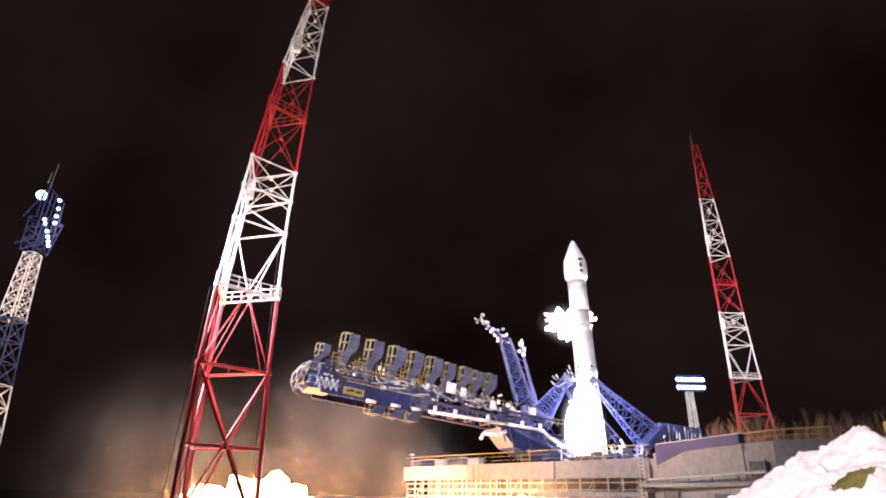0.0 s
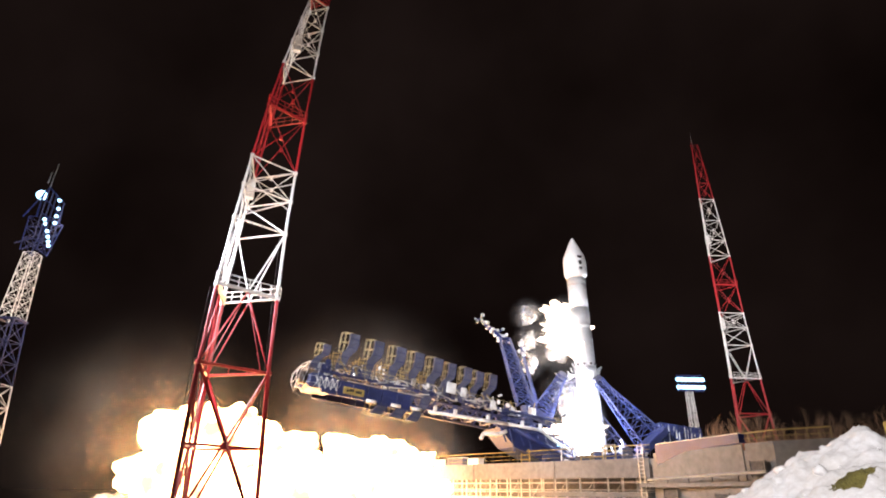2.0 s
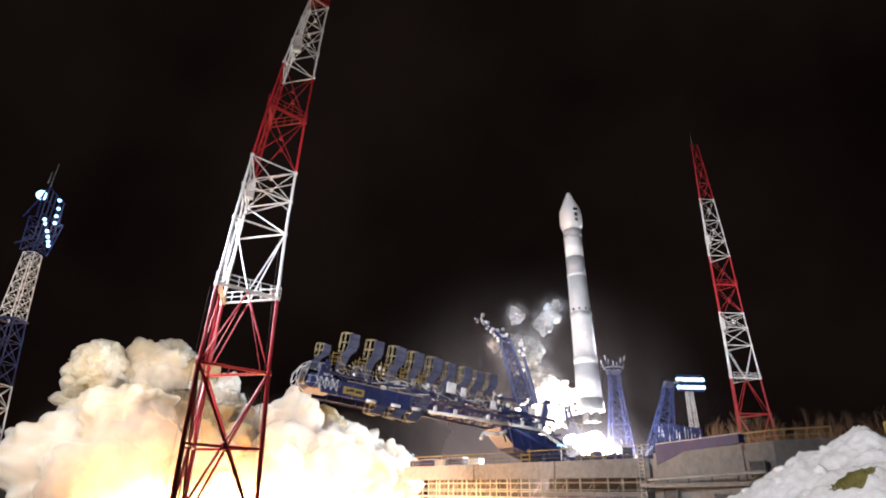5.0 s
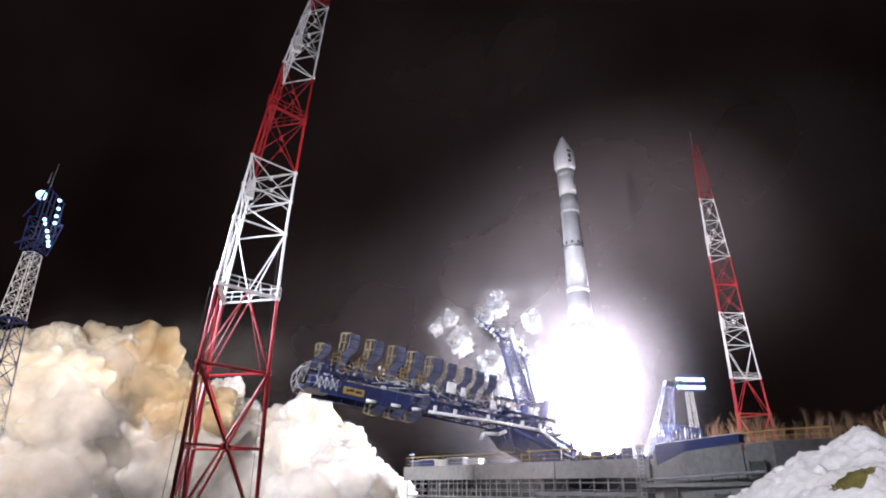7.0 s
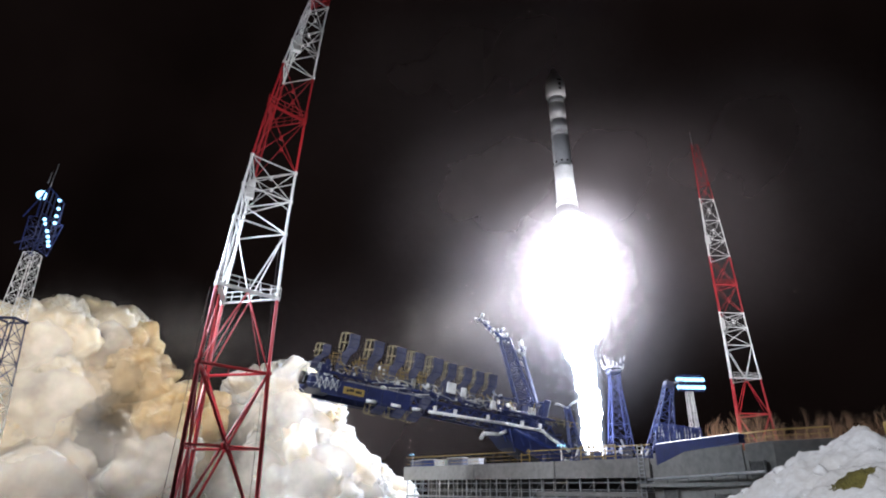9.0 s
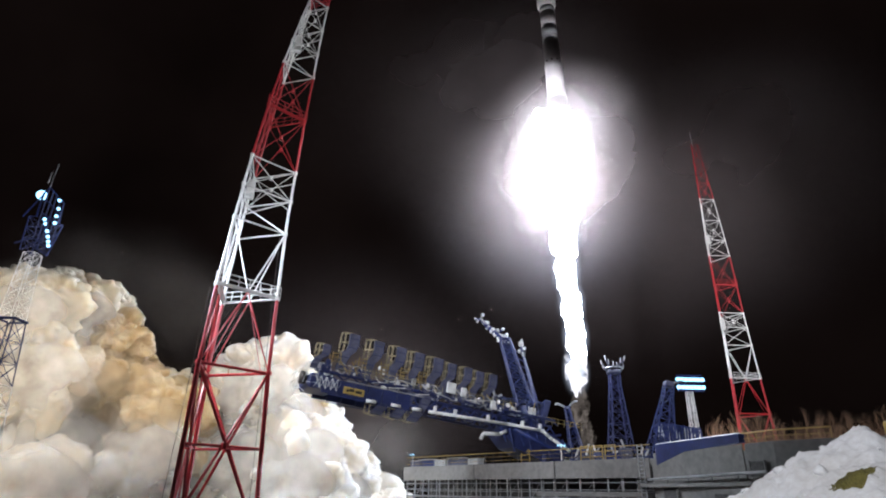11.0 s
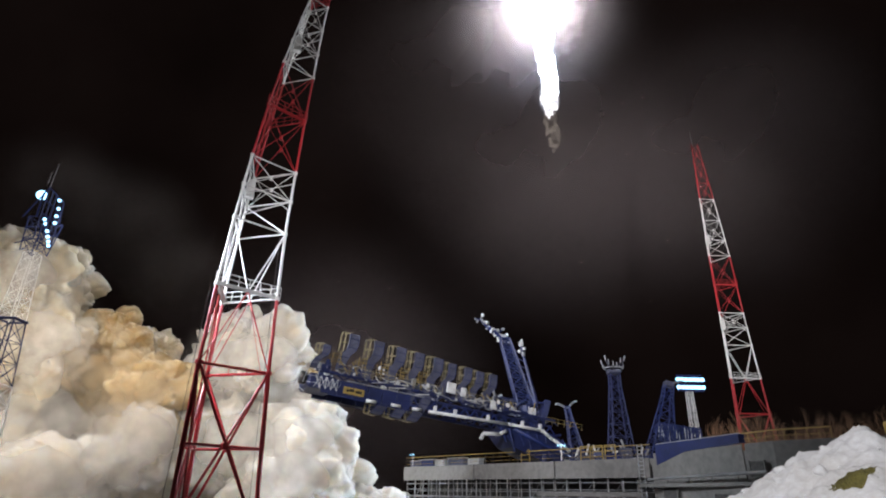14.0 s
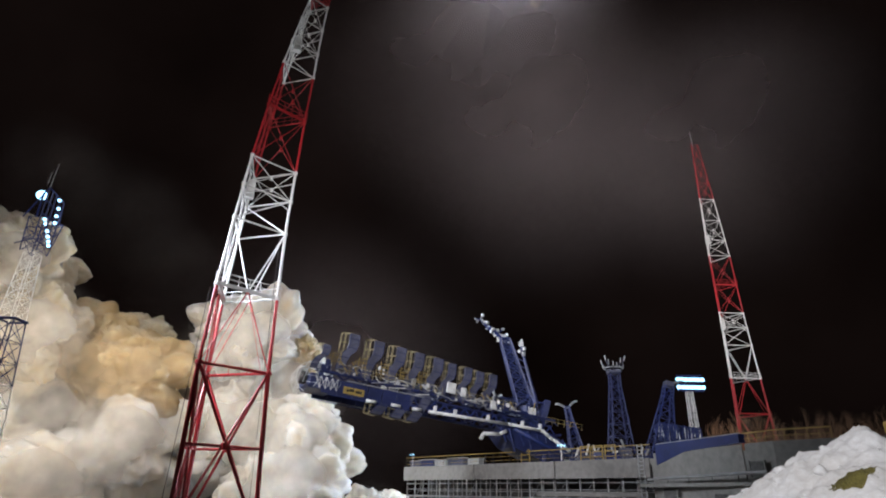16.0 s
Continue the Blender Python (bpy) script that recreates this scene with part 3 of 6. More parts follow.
def deck_furniture():
    """Low containers behind the railing, gate frames, a rung ladder and dark panels for recesses in the wall."""
    for i, (f, w, h, mat) in enumerate(((0.03, 2.6, 1.0, GREYBLUE), (0.10, 3.0, 1.1, BLUE), (0.17, 2.6, 1.0, GALV), (0.25, 3.4, 1.15, GREYBLUE), (0.34, 2.4, 0.9, GALV))):
        p = E0.lerp(E1, f) + BACK * 1.5
        ang = math.degrees(math.atan2(ALONG.y, ALONG.x))
        root = empty("equipment_container", pose(p.x, p.y, DECK, 0, 0, ang), "low pale metal equipment container behind the railing", "container", "containers on the deck")
        bm = bmesh.new()
        box(bm, (0, 0, h / 2), (w, 1.1, h), 0, 0.06)
        part("body", bm, mat, root)
        bm = bmesh.new()
        box(bm, (0, 0, h + 0.05), (w + 0.12, 1.22, 0.1), 0, 0.03)
        part("lid", bm, GALV, root)
        for x in (-w / 4, w / 4):
            bm = bmesh.new()
            box(bm, (x, -0.57, h * 0.55), (w * 0.36, 0.04, h * 0.6), 0, 0.01)
            part("door", bm, mat, root)
    for f in (0.58, 0.80, 0.84, 0.88):
        p = E0.lerp(E1, f) + BACK * 0.5
        ang = math.degrees(math.atan2(ALONG.y, ALONG.x))
        root = empty("gate_frame", pose(p.x, p.y, DECK, 0, 0, ang), "yellow steel gate frame in the deck railing", "gate", "gates in the railing")
        for x in (-0.7, 0.7):
            tube("post", (x, 0, 0), (x, 0, 1.75), 0.07, YELLOW, root)
        for z in (0.45, 1.1, 1.7):
            tube("bar", (-0.7, 0, z), (0.7, 0, z), 0.05, YELLOW, root)
    p = E1 - BACK * 0.32 - ALONG * 0.9
    root = empty("rung_ladder", pose(p.x, p.y, 3.2, 0, 0, math.degrees(math.atan2(ALONG.y, ALONG.x))), "steel rung ladder up the deck edge", "ladder")
    for x in (-0.3, 0.3):
        tube("stile", (x, 0, 0), (x, 0, 5.7), 0.06, GALV, root)
    for j in range(14):
        tube("rung", (-0.3, 0, 0.3 + 0.4 * j), (0.3, 0, 0.3 + 0.4 * j), 0.035, GALV, root, 5)
    n = Vector((-side.y, side.x))
    for f, z, w, h in ((0.90, DECK - 1.6, 1.7, 1.2), (0.62, DECK - 4.1, 1.8, 1.0), (0.2, DECK - 3.6, 2.2, 0.9)):
        p = E1.lerp(W1, f) - n * 0.34
        root = empty("wall_recess", pose(p.x, p.y, z, 0, 0, math.degrees(math.atan2(side.y, side.x))), "flat dark panel for a shaded recess in the concrete wall", "vent", "vents in the wall")
        # A dark panel proud of the wall stands in for the recess's shade.
        bm = bmesh.new()
        box(bm, (0, 0, 0), (w, 0.08, h), 0, 0.02)
        part("shade_panel", bm, DARKCONCRETE, root)
        for x in (-w / 2, w / 2):
            bm = bmesh.new()
            box(bm, (x, -0.03, 0), (0.12, 0.16, h + 0.12))
            part("jamb", bm, CONCRETE, root)
    a, b = E1 - n * 1.2 + side * 1.0, W1 - n * 1.2
    root = empty("wall_pipe", pose(a.x, a.y, DECK - 2.2), "thin grey service pipe along the retaining wall", "pipe")
    d = b - a
    tube("pipe", (0, 0, 0), (d.x, d.y, 0.3), 0.12, GALV, root, 8)
    for j in range(6):
        q = d * (j / 5)
        tube("bracket", (q.x, q.y, -0.4), (q.x, q.y, 0.1), 0.05, STEEL, root, 5)


deck_furniture()


# ================= rocket =================
def rocket():
    root = empty("rocket", pose(ROCKET.x, ROCKET.y, 5.4), "white and grey launch rocket with a rounded nose fairing", "rocket")
    lathe("nose_fairing", [(0.02, 38.0), (0.25, 37.8), (0.5, 37.3), (1.1, 35.9), (1.66, 34.6), (1.82, 34.0), (1.86, 33.0), (1.86, 31.3), (1.5, 30.6)], ROCKETWHITE, root)
    lathe("interstage", [(1.47, 29.2), (1.49, 30.65)], ROCKETDARK, root)
    lathe("upper_stage", [(1.47, 25.5), (1.47, 29.25)], ROCKETWHITE, root)
    lathe("upper_stage_skirt", [(1.49, 22.6), (1.49, 25.55)], ROCKETDARK, root)
    lathe("ring", [(1.52, 22.1), (1.57, 22.15), (1.57, 22.55), (1.52, 22.6)], ROCKETWHITE, root)
    lathe("core_tank", [(1.75, 8.5), (1.62, 15.6), (1.54, 22.2)], ROCKETGREY, root)
    lathe("ring", [(1.64, 15.3), (1.72, 15.4), (1.72, 15.9), (1.64, 16.0)], GALV, root)
    lathe("ring", [(1.77, 7.8), (1.84, 7.9), (1.84, 8.6), (1.77, 8.7)], ROCKETWHITE, root)
    lathe("lower_tank", [(1.95, 2.5), (1.76, 8.0)], ROCKETGREY, root)
    lathe("tail_section", [(2.0, 0.6), (2.05, 0.8), (1.97, 2.6)], ROCKETDARK, root)
    for i in range(4):
        f = radians(45 + 90 * i)
        c = (0.95 * math.cos(f), 0.95 * math.sin(f))
        lathe("nozzle", [(0.62, -0.9), (0.5, -0.3), (0.3, 0.65)], STEEL, root, 20).location = (*c, 0)
    for i, (z, h, w) in enumerate(((33.9, 0.4, 0.8), (32.9, 0.7, 0.5), (31.9, 0.5, 0.5))):
        f = radians(-75)
        bm = bmesh.new()
        box(bm, (0, 0, 0), (0.05, w, h))
        put_ob = part("marking", bm, STEEL, root, "dark painted marking")
        put_ob.matrix_basis = Matrix.Translation((1.885 * math.cos(f), 1.885 * math.sin(f), z)) @ Euler((0, 0, f)).to_matrix().to_4x4()
    for i in range(10):
        f = radians(36 * i)
        bm = bmesh.new()
        box(bm, (0, 0, 0), (0.3, 0.35, 0.35), 0, 0.05)
        ob = part("fitting", bm, STEEL, root)
        ob.matrix_basis = Matrix.Translation((1.62 * math.cos(f), 1.64 * math.sin(f), 16.4)) @ Euler((0, 0, f)).to_matrix().to_4x4()
    for f0 in (20, 200):
        f = radians(f0)
        tube("cable_duct", (1.72 * math.cos(f), 1.72 * math.sin(f), 9), (1.55 * math.cos(f), 1.55 * math.sin(f), 22), 0.1, ROCKETWHITE, root)
    return root


rocket_ob = rocket()


# ================= lumpy bodies for gas =================
def lumpy(seed, subdiv, stretch, amount, mat, name, freq=1.1, octaves=5, gain=0.45):
    """A billowing body of about radius one."""
    bm = bmesh.new()
    bmesh.ops.create_icosphere(bm, subdivisions=subdiv, radius=1.0)
    off = Vector((seed * 7.3, seed * 3.1, seed * 5.7))
    for v in bm.verts:
        p = v.co.copy()
        h, a, f = 0.0, 1.0, freq
        for _ in range(octaves):
            h += a * (abs(noise.noise(p * f + off)) * 2 - 0.55)
            a *= gain
            f *= 2.05
        v.co = p * (1 + amount * h)
        v.co.x *= stretch[0]
        v.co.y *= stretch[1]
        v.co.z *= stretch[2]
    me = bpy.data.meshes.new(name)
    bm.to_mesh(me)
    bm.free()
    me.materials.append(mat)
    me.polygons.foreach_set("use_smooth", [True] * len(me.polygons))
    return me


def domed(me):
    """The near half of a body: a bellied sheet of thin smoke."""
    bm = bmesh.new()
    bm.from_mesh(me)
    bmesh.ops.delete(bm, geom=[v for v in bm.verts if v.co.y > 0.02], context="VERTS")
    bm.to_mesh(me)
    bm.free()
    return me


def sized(me, s, name):
    """A copy of a mesh at its true size in metres."""
    m2 = me.copy()
    m2.name = name
    m2.transform(Matrix.Scale(s, 4))
    return m2


# ================= exhaust flame =================
flame_pieces = []
# The first two pieces are swollen to the width of the flame's glare.
FLAME_SIZE = (5.6, 4.3, 2.7, 2.1, 1.75, 1.6, 1.5, 1.4, 1.25, 1.1)
FLAME_LONG = (1.05, 1.3, 1.8, 2.2, 2.4, 2.3, 2.3, 2.3, 2.2, 2.0)
FLAME_DROP = (1.0, 6.5, 11.5, 16.5, 21.0, 25.2, 29.4, 33.6, 37.6, 41.5)
for i in range(10):
    hot = FLAME if i < 3 else PLUME if i < 7 else GAS if i < 8 else TAILGAS
    me = lumpy(20 + i, 5, (1.0, 1.0, FLAME_LONG[i] * 1.15), 0.16 if i < 2 else 0.24 if i < 7 else 0.6, hot, "flame_piece", 1.2 if i < 8 else 1.6, 5)
    r = FLAME_SIZE[i]
    ob = put("exhaust_flame", sized(me, r, "flame_piece"))
    tagged(ob, "blinding white exhaust flame of the rocket", "flame", "exhaust flame")
    for k, (grow, gas) in enumerate(((1.42, HOTGLOW), (2.4, WARMGLOW)) if i < 2 else ((1.75, HOTGLOW),) if i == 2 else ((1.9, TAILGLOW),) if i < 8 else ()):
        shell = put("glow_shell", domed(lumpy(60 + i * 3 + k, 5, (1.0, 0.5, 1.0), 0.0, gas, "glow_shell", 1.2, 2)), ob, None, "glowing shell for glare and soft edges around the flame")
        tall = FLAME_LONG[i] * (1.0 if i < 2 else 0.85)
        shell.matrix_basis = pose(0, 0, 0, 0, 0, -13.6 - 40 * i) @ Matrix.Diagonal((r * grow, r * grow, r * grow * tall, 1))
    flame_pieces.append((ob, r, FLAME_DROP[i]))
# height of the flame's head and of the tail's tip once it has left the pad, with their drifts
TRAIL = [(9.2, 41.6, 0.0, -1.4, 1.0), (10.2, 53.0, 8.0, -1.6, 0.6), (11.3, 67.0, 14.5, -1.7, -0.4), (12.0, 76.0, 27.0, -2.0, -0.4), (12.5, 82.0, 35.0, -2.4, -0.8),
         (13.1, 91.0, 46.5, -2.4, -1.4), (13.7, 100.5, 58.0, -2.6, -1.8), (14.3, 111.0, 69.0, -2.8, -1.9), (15.0, 124.0, 77.0, -3.0, -2.2), (15.5, 134.0, 87.0, -3.2, -2.8), (16.0, 145.0, 98.0, -3.4, -3.4)]

# ================= service boom =================
PIVOT, TIP = Vector((17.2, 86.4, 12.0)), Vector((-16.4, 71.4, 16.1))


def service_boom():
    ax = (TIP - PIVOT).normalized()
    ay = Vector((0, 0, 1)).cross(ax).normalized()
    az = ax.cross(ay)
    m = Matrix((ax, ay, az)).transposed().to_4x4()
    m.translation = PIVOT
    root = empty("service_boom", m, "blue steel service gantry lowered away from the rocket", "gantry")
    L = (TIP - PIVOT).length

    # main girder: two box chords with web bracing
    for y in (-2.4, 2.4):
        bm = bmesh.new()
        box(bm, (L * 0.5 + 1, y, -1.15), (L - 4, 0.4, 0.26), 0, 0.06)
        part("girder", bm, BLUE, root)
        bm = bmesh.new()
        box(bm, (L * 0.5 + 1, y, -0.05), (L - 4, 0.3, 0.2), 0, 0.04)
        part("girder", bm, DARKBLUE, root)
        for i in range(22):
            x = 2.5 + i * (L - 5) / 22
            tube("web_brace", (x, y, -1.1), (x + 0.75, y, -0.1), 0.12, BLUE, root, 5)
            tube("web_brace", (x + 0.75, y, -0.1), (x + 1.5, y, -1.1), 0.12, BLUE, root, 5)
        for i in range(6):
            bm = bmesh.new()
            box(bm, (25.0 + i * 1.9, y, -0.85), (1.84, 0.5, 1.8), 0, 0.06)
            part("web_plate", bm, DARKBLUE, root)
        for i in range(6):
            x = L - 3.6 + i * 0.45
            tube("light_lacing", (x, y * 1.1, -0.95), (x + 0.5, y * 1.1, -0.15) if i % 2 else (x - 0.2, y * 1.1, -0.2), 0.03, GALV, root, 5)
        tube("light_chord", (L - 13.0, y * 1.12, -1.85), (L - 2.5, y * 1.12, -1.85), 0.06, BLUE, root, 6)
        tube("light_chord", (L - 14.5, y * 1.12, 0.15), (L - 4.5, y * 1.12, 0.15), 0.08, GALV, root, 6)
        bm = bmesh.new()
        box(bm, (L * 0.5 + 1, y, 0.8), (L - 3, 0.4, 0.35), 0, 0.05)
        part("chord", bm, DARKBLUE, root)
        for i in range(16):
            x = 2 + i * (L - 4) / 16
            tube("web_brace", (x, y, 0.2), (x + 1.1, y, 0.8), 0.09, DARKBLUE, root, 5)
            tube("web_brace", (x + 1.1, y, 0.8), (x + 2.1, y, 0.2), 0.09, DARKBLUE, root, 5)
    for i in range(14):
        x = 1.5 + i * (L - 2) / 14
        tube("cross_beam", (x, -2.4, -0.9), (x, 2.4, -0.9), 0.16, DARKBLUE, root, 6)
        tube("cross_brace", (x, -2.4, -0.9), (x + 2.4, 2.4, -0.9), 0.1, DARKBLUE, root, 5)
    # head drum at the far end
    bm = bmesh.new()
    box(bm, (L - 1.6, 0, -0.5), (3.6, 5.2, 1.7), 0, 0.35)
    part("head", bm, DARKBLUE, root)
    tube("drum", (L + 0.3, 1.6, -0.3), (L + 1.0, 1.6, -0.3), 0.8, STEEL, root, 14)
    for k in range(4):
        x, z = L + 0.7 - k * 0.12, -0.9 + k * 0.8
        tube("rail", (x, -2.6, z), (x, 2.6, z), 0.035, GALV, root, 5)
        tube("rail", (x, 2.6, z), (x - 1.6, 2.6, z + 0.1), 0.035, GALV, root, 5)
    for y in (-2.6, -0.9, 0.9, 2.6):
        tube("post", (L + 0.7, y, -1.0), (L + 0.3, y, 1.6), 0.04, GALV, root, 5)
    tube("post", (L - 0.9, 2.6, -1.0), (L - 0.9, 2.6, 1.6), 0.04, GALV, root, 5)
    lines = []
    for y in (-1.0, 2.2):
        ring = [Vector((L + 0.2, y, 1.7)), Vector((L + 1.0, y, 1.2)), Vector((L + 1.5, y, 0.3)), Vector((L + 1.5, y, -0.7)), Vector((L + 1.0, y, -1.6)), Vector((L + 0.2, y, -2.0))]
        lines += list(zip(ring, ring[1:]))
    for p in (Vector((L + 0.2, 0, 1.7)), Vector((L + 1.0, 0, 1.2)), Vector((L + 1.5, 0, 0.3)), Vector((L + 1.5, 0, -0.7)), Vector((L + 1.0, 0, -1.6))):
        lines.append((p + Vector((0, -1.0, 0)), p + Vector((0, 2.2, 0))))
    tubes("head_cage", lines, 0.032, PIPE, root, 5)
    # pale lattice panel and looped hoses along the near side
    lines = []
    for k in range(4):
        x = L - 3.4 + 0.7 * k
        lines += [((x, 2.7, -1.3), (x + 0.7, 2.7, 0.1)), ((x + 0.7, 2.7, -1.3), (x, 2.7, 0.1)), ((x, 2.7, -1.3), (x, 2.7, 0.1))]
    tubes("lattice_panel", lines, 0.035, PIPE, root, 5)
    hose_rng = random.Random(21)
    for k in range(22):
        x, z, w = 13 + 22 * hose_rng.random(), 0.7 + 1.0 * hose_rng.random(), 0.35 + 0.5 * hose_rng.random()
        arc = [Vector((x + w * math.cos(a * 0.52), 2.75 + 0.1 * math.sin(a), z + 0.7 * w * math.sin(a * 0.52) * (1 if k % 3 else -1))) for a in range(7)]
        tubes("hose", list(zip(arc, arc[1:])), 0.06, hose_rng.choice((PIPE, GALV, DARKBLUE, BLUE)), root, 6)
    bm = bmesh.new()
    box(bm, (31.5, 2.74, -0.97), (2.6, 0.1, 0.85), 0, 0.02)
    plate = part("nameplate", bm, YELLOW, root, "yellow plate with dark bars")
    for i, (dx, w) in enumerate(((-0.6, 0.75), (0.3, 0.55), (0.8, 0.25))):
        bm = bmesh.new()
        box(bm, (31.5 + dx, 2.81, -0.97 + 0.1 * (i % 2)), (w, 0.05, 0.32))
        part("lettering_bar", bm, STEEL, plate)

    # platform leaves: bent plates that wrap half round the rocket when the gantry is raised
    def leaf(x, top, foot, mat, width=1.2, cage=1.45):
        """An upright plate above the girder (top > foot) or a hanging one below it, with a railed cage on its outer side."""
        h = top - foot
        prof = [(0.0, 1.15), (0.22, 1.05), (0.42, 0.75), (0.58, 0.1), (0.72, -0.05), (1.0, 0.0)] if h > 0 else [(0.0, -1.3), (0.3, -1.0), (0.55, -0.55), (0.8, 0.0), (1.0, 0.45)]
        near, far_side = 2.62, 2.15
        bm = bmesh.new()
        rows = []
        for f, b in prof:
            w = width * (1.0 if f > 0.5 else 0.92)
            rows.append([bm.verts.new((x + b + dx, y, foot + h * f)) for dx, y in ((0, far_side), (w, far_side), (w, near), (0, near))])
        for a, b in zip(rows, rows[1:]):
            for i in range(4):
                bm.faces.new((a[i], a[(i + 1) % 4], b[(i + 1) % 4], b[i]))
        bm.faces.new(rows[0]), bm.faces.new(rows[-1])
        bmesh.ops.recalc_face_normals(bm, faces=bm.faces[:])
        bmesh.ops.bevel(bm, geom=bm.edges[:], offset=0.05, segments=1, affect="EDGES")
        lf = part("platform_leaf", bm, mat, root, "scorched blue-grey folding platform")
        rim = []
        for (f0, b0), (f1, b1) in zip(prof, prof[1:]):
            for dx in (0.03, width - 0.05):
                rim.append(((x + b0 + dx, near + 0.02, foot + h * f0), (x + b1 + dx, near + 0.02, foot + h * f1)))
        tubes("edge_frame", rim, 0.04, DARKBLUE, lf, 4)
        # cage of thin rails
        lo, hi = (0.52, 1.03) if h > 0 else (0.35, 1.05)
        x0, x1 = x + width * 0.75, x + width + cage
        for y in (far_side - 0.3, near - 0.25):
            zs = [foot + h * (lo + (hi - lo) * k / 2) for k in range(3)]
            mid = x + width + cage * 0.45
            lines = [((mid, y, zs[0]), (mid, y, zs[2])), ((x1, y, zs[0] + 0.25), (x1, y, zs[2] - h * 0.07))]
            lines += [((x0, y, z), (x1, y, z - h * 0.04)) for z in zs]
            tubes("guard_rail", lines, 0.036, PALERAIL, lf, 4)
        tubes("guard_rail", [((x1, far_side - 0.3, z), (x1, near - 0.25, z)) for z in (foot + h * lo, foot + h * hi * 0.95)], 0.036, PALERAIL, lf, 4)
        for f in (0.12, 0.34, 0.62, 0.86):
            b = float(np.interp(f, [p for p, _ in prof], [q for _, q in prof]))
            bm = bmesh.new()
            box(bm, (x + b + width * 0.5, near + 0.03, foot + h * f), (width * 0.86, 0.08, 0.1), 0, 0.02)
            part("stiffener", bm, DARKBLUE, lf)
        return lf

    leaf(35.3, 4.0, 0.9, GREYBLUE, 0.9, 0.8)
    xs = [31.95, 28.67, 25.6, 23.02, 20.32, 18.37, 16.0, 14.17, 12.17]
    tops = [6.04, 5.9, 5.78, 5.65, 5.55, 5.3, 5.25, 5.1, 5.15]
    feet = [1.3, 1.0, 0.8, 0.6, 0.6, 0.7, 0.8, 0.8, 0.7]
    for k, (x, top, foot) in enumerate(zip(xs, tops, feet)):
        leaf(x, top, foot, GREYBLUE, 1.25 if k < 5 else 1.05, 1.0 if k < 5 else 0.7)
    for x in (25.7, 23.2, 21.0):
        leaf(x + 1.5, -3.0, 0.5, GREYBLUE, 1.35, 1.1)
    for x in (33.6, 30.3, 27.4, 24.7, 22.2):
        # folded yellow guard rails at the feet of the leaves
        lines = []
        for y in (1.2, 2.75):
            lines += [((x + 0.2, y, 2.2 + 0.5 * k), (x + 1.4, y, 2.05 + 0.5 * k)) for k in range(3)]
            lines += [((x + 0.3 + 1.0 * k, y, 1.8), (x + 0.3 + 1.0 * k, y, 3.3)) for k in range(2)]
        tubes("guard_rail", lines, 0.034, YELLOW, root, 4)
    # walkway rails, machinery and pipes between the leaves
    rng = random.Random(5)
    for i in range(40):
        x = 5 + rng.random() * (L - 6)
        y = rng.choice((2.2, 1.2, -0.5, -1.8))
        s = (0.4 + rng.random() * 0.9, 0.5 + rng.random() * 0.8, 0.4 + rng.random() * 0.9)
        bm = bmesh.new()
        box(bm, (x, y, 1.0 + s[2] / 2), s, 0, 0.06)
        part("machinery", bm, rng.choice((BLUE, DARKBLUE, GALV, PIPE, DARKBLUE)), root)
    for i in range(26):
        x = 5 + rng.random() * (L - 8)
        y = rng.choice((2.6, 2.0, -1.5))
        z = 1.0 + rng.random() * 0.6
        tube("hose", (x, y, z), (x + 1.4 * rng.random(), y + 0.3, z + 0.5 + rng.random()), 0.06, rng.choice((PIPE, YELLOW, GALV)), root, 5)
    for x0, x1 in ((26.5, 34.0), (20, 26), (9, 19)):
        for z in (1.4, 1.9):
            tube("rail", (x0, 2.8, z), (x1, 2.8, z), 0.025, PALERAIL, root, 5)
        for j in range(int(x1 - x0)):
            tube("post", (x0 + j, 2.8, 0.8), (x0 + j, 2.8, 1.9), 0.025, PALERAIL, root, 5)
    for i in range(90):
        x = 11 + rng.random() * (L - 12)
        y = rng.uniform(1.7, 2.95)
        z = 0.7 + rng.random() ** 1.5 * 1.9
        k = rng.uniform(0.12, 0.34)
        bm = bmesh.new()
        box(bm, (x, y, z), (k, k, k * rng.uniform(0.6, 1.8)), rng.uniform(0, 90), k * 0.2)
        part("fitting", bm, rng.choice((PIPE, GALV, PIPE, GREYBLUE)), root)
    for i in range(24):
        x = 11 + rng.random() * (L - 14)
        z = rng.uniform(0.5, 1.6)
        tube("conduit", (x, 2.75, z), (x + rng.uniform(0.6, 2.2), 2.75, z + rng.uniform(-0.5, 0.5)), 0.07, rng.choice((PIPE, GALV, GALV, DARKBLUE)), root, 6)
    for x0, x1 in ((-2.0, 4.0),):
        for z in (0.6, 1.1):
            tube("rail", (x0, 2.5, z), (x1, 2.5, z), 0.03, YELLOW, root, 5)
        for j in range(int(x1 - x0) + 1):
            tube("post", (x0 + j, 2.5, 0.2), (x0 + j, 2.5, 1.1), 0.03, PALERAIL, root, 5)
    # insulated pipe along the lower edge
    for x0, x1, z in ((28.6, 29.8, -1.72), (25.4, 26.6, -1.62), (22.6, 23.8, -1.54)):
        tube("pipe", (x1, 2.9, z), (x0, 2.9, z + 0.05), 0.2, PIPE, root, 10)
    pts = [Vector(p) for p in ((21.6, 2.95, -1.5), (9.9, 2.95, -1.0), (4.8, 2.95, -0.95), (3.4, 2.95, -1.7), (0.4, 2.8, -2.75))]
    for a, b in zip(pts, pts[1:]):
        tube("pipe", a, b, 0.2, PIPE, root, 10)
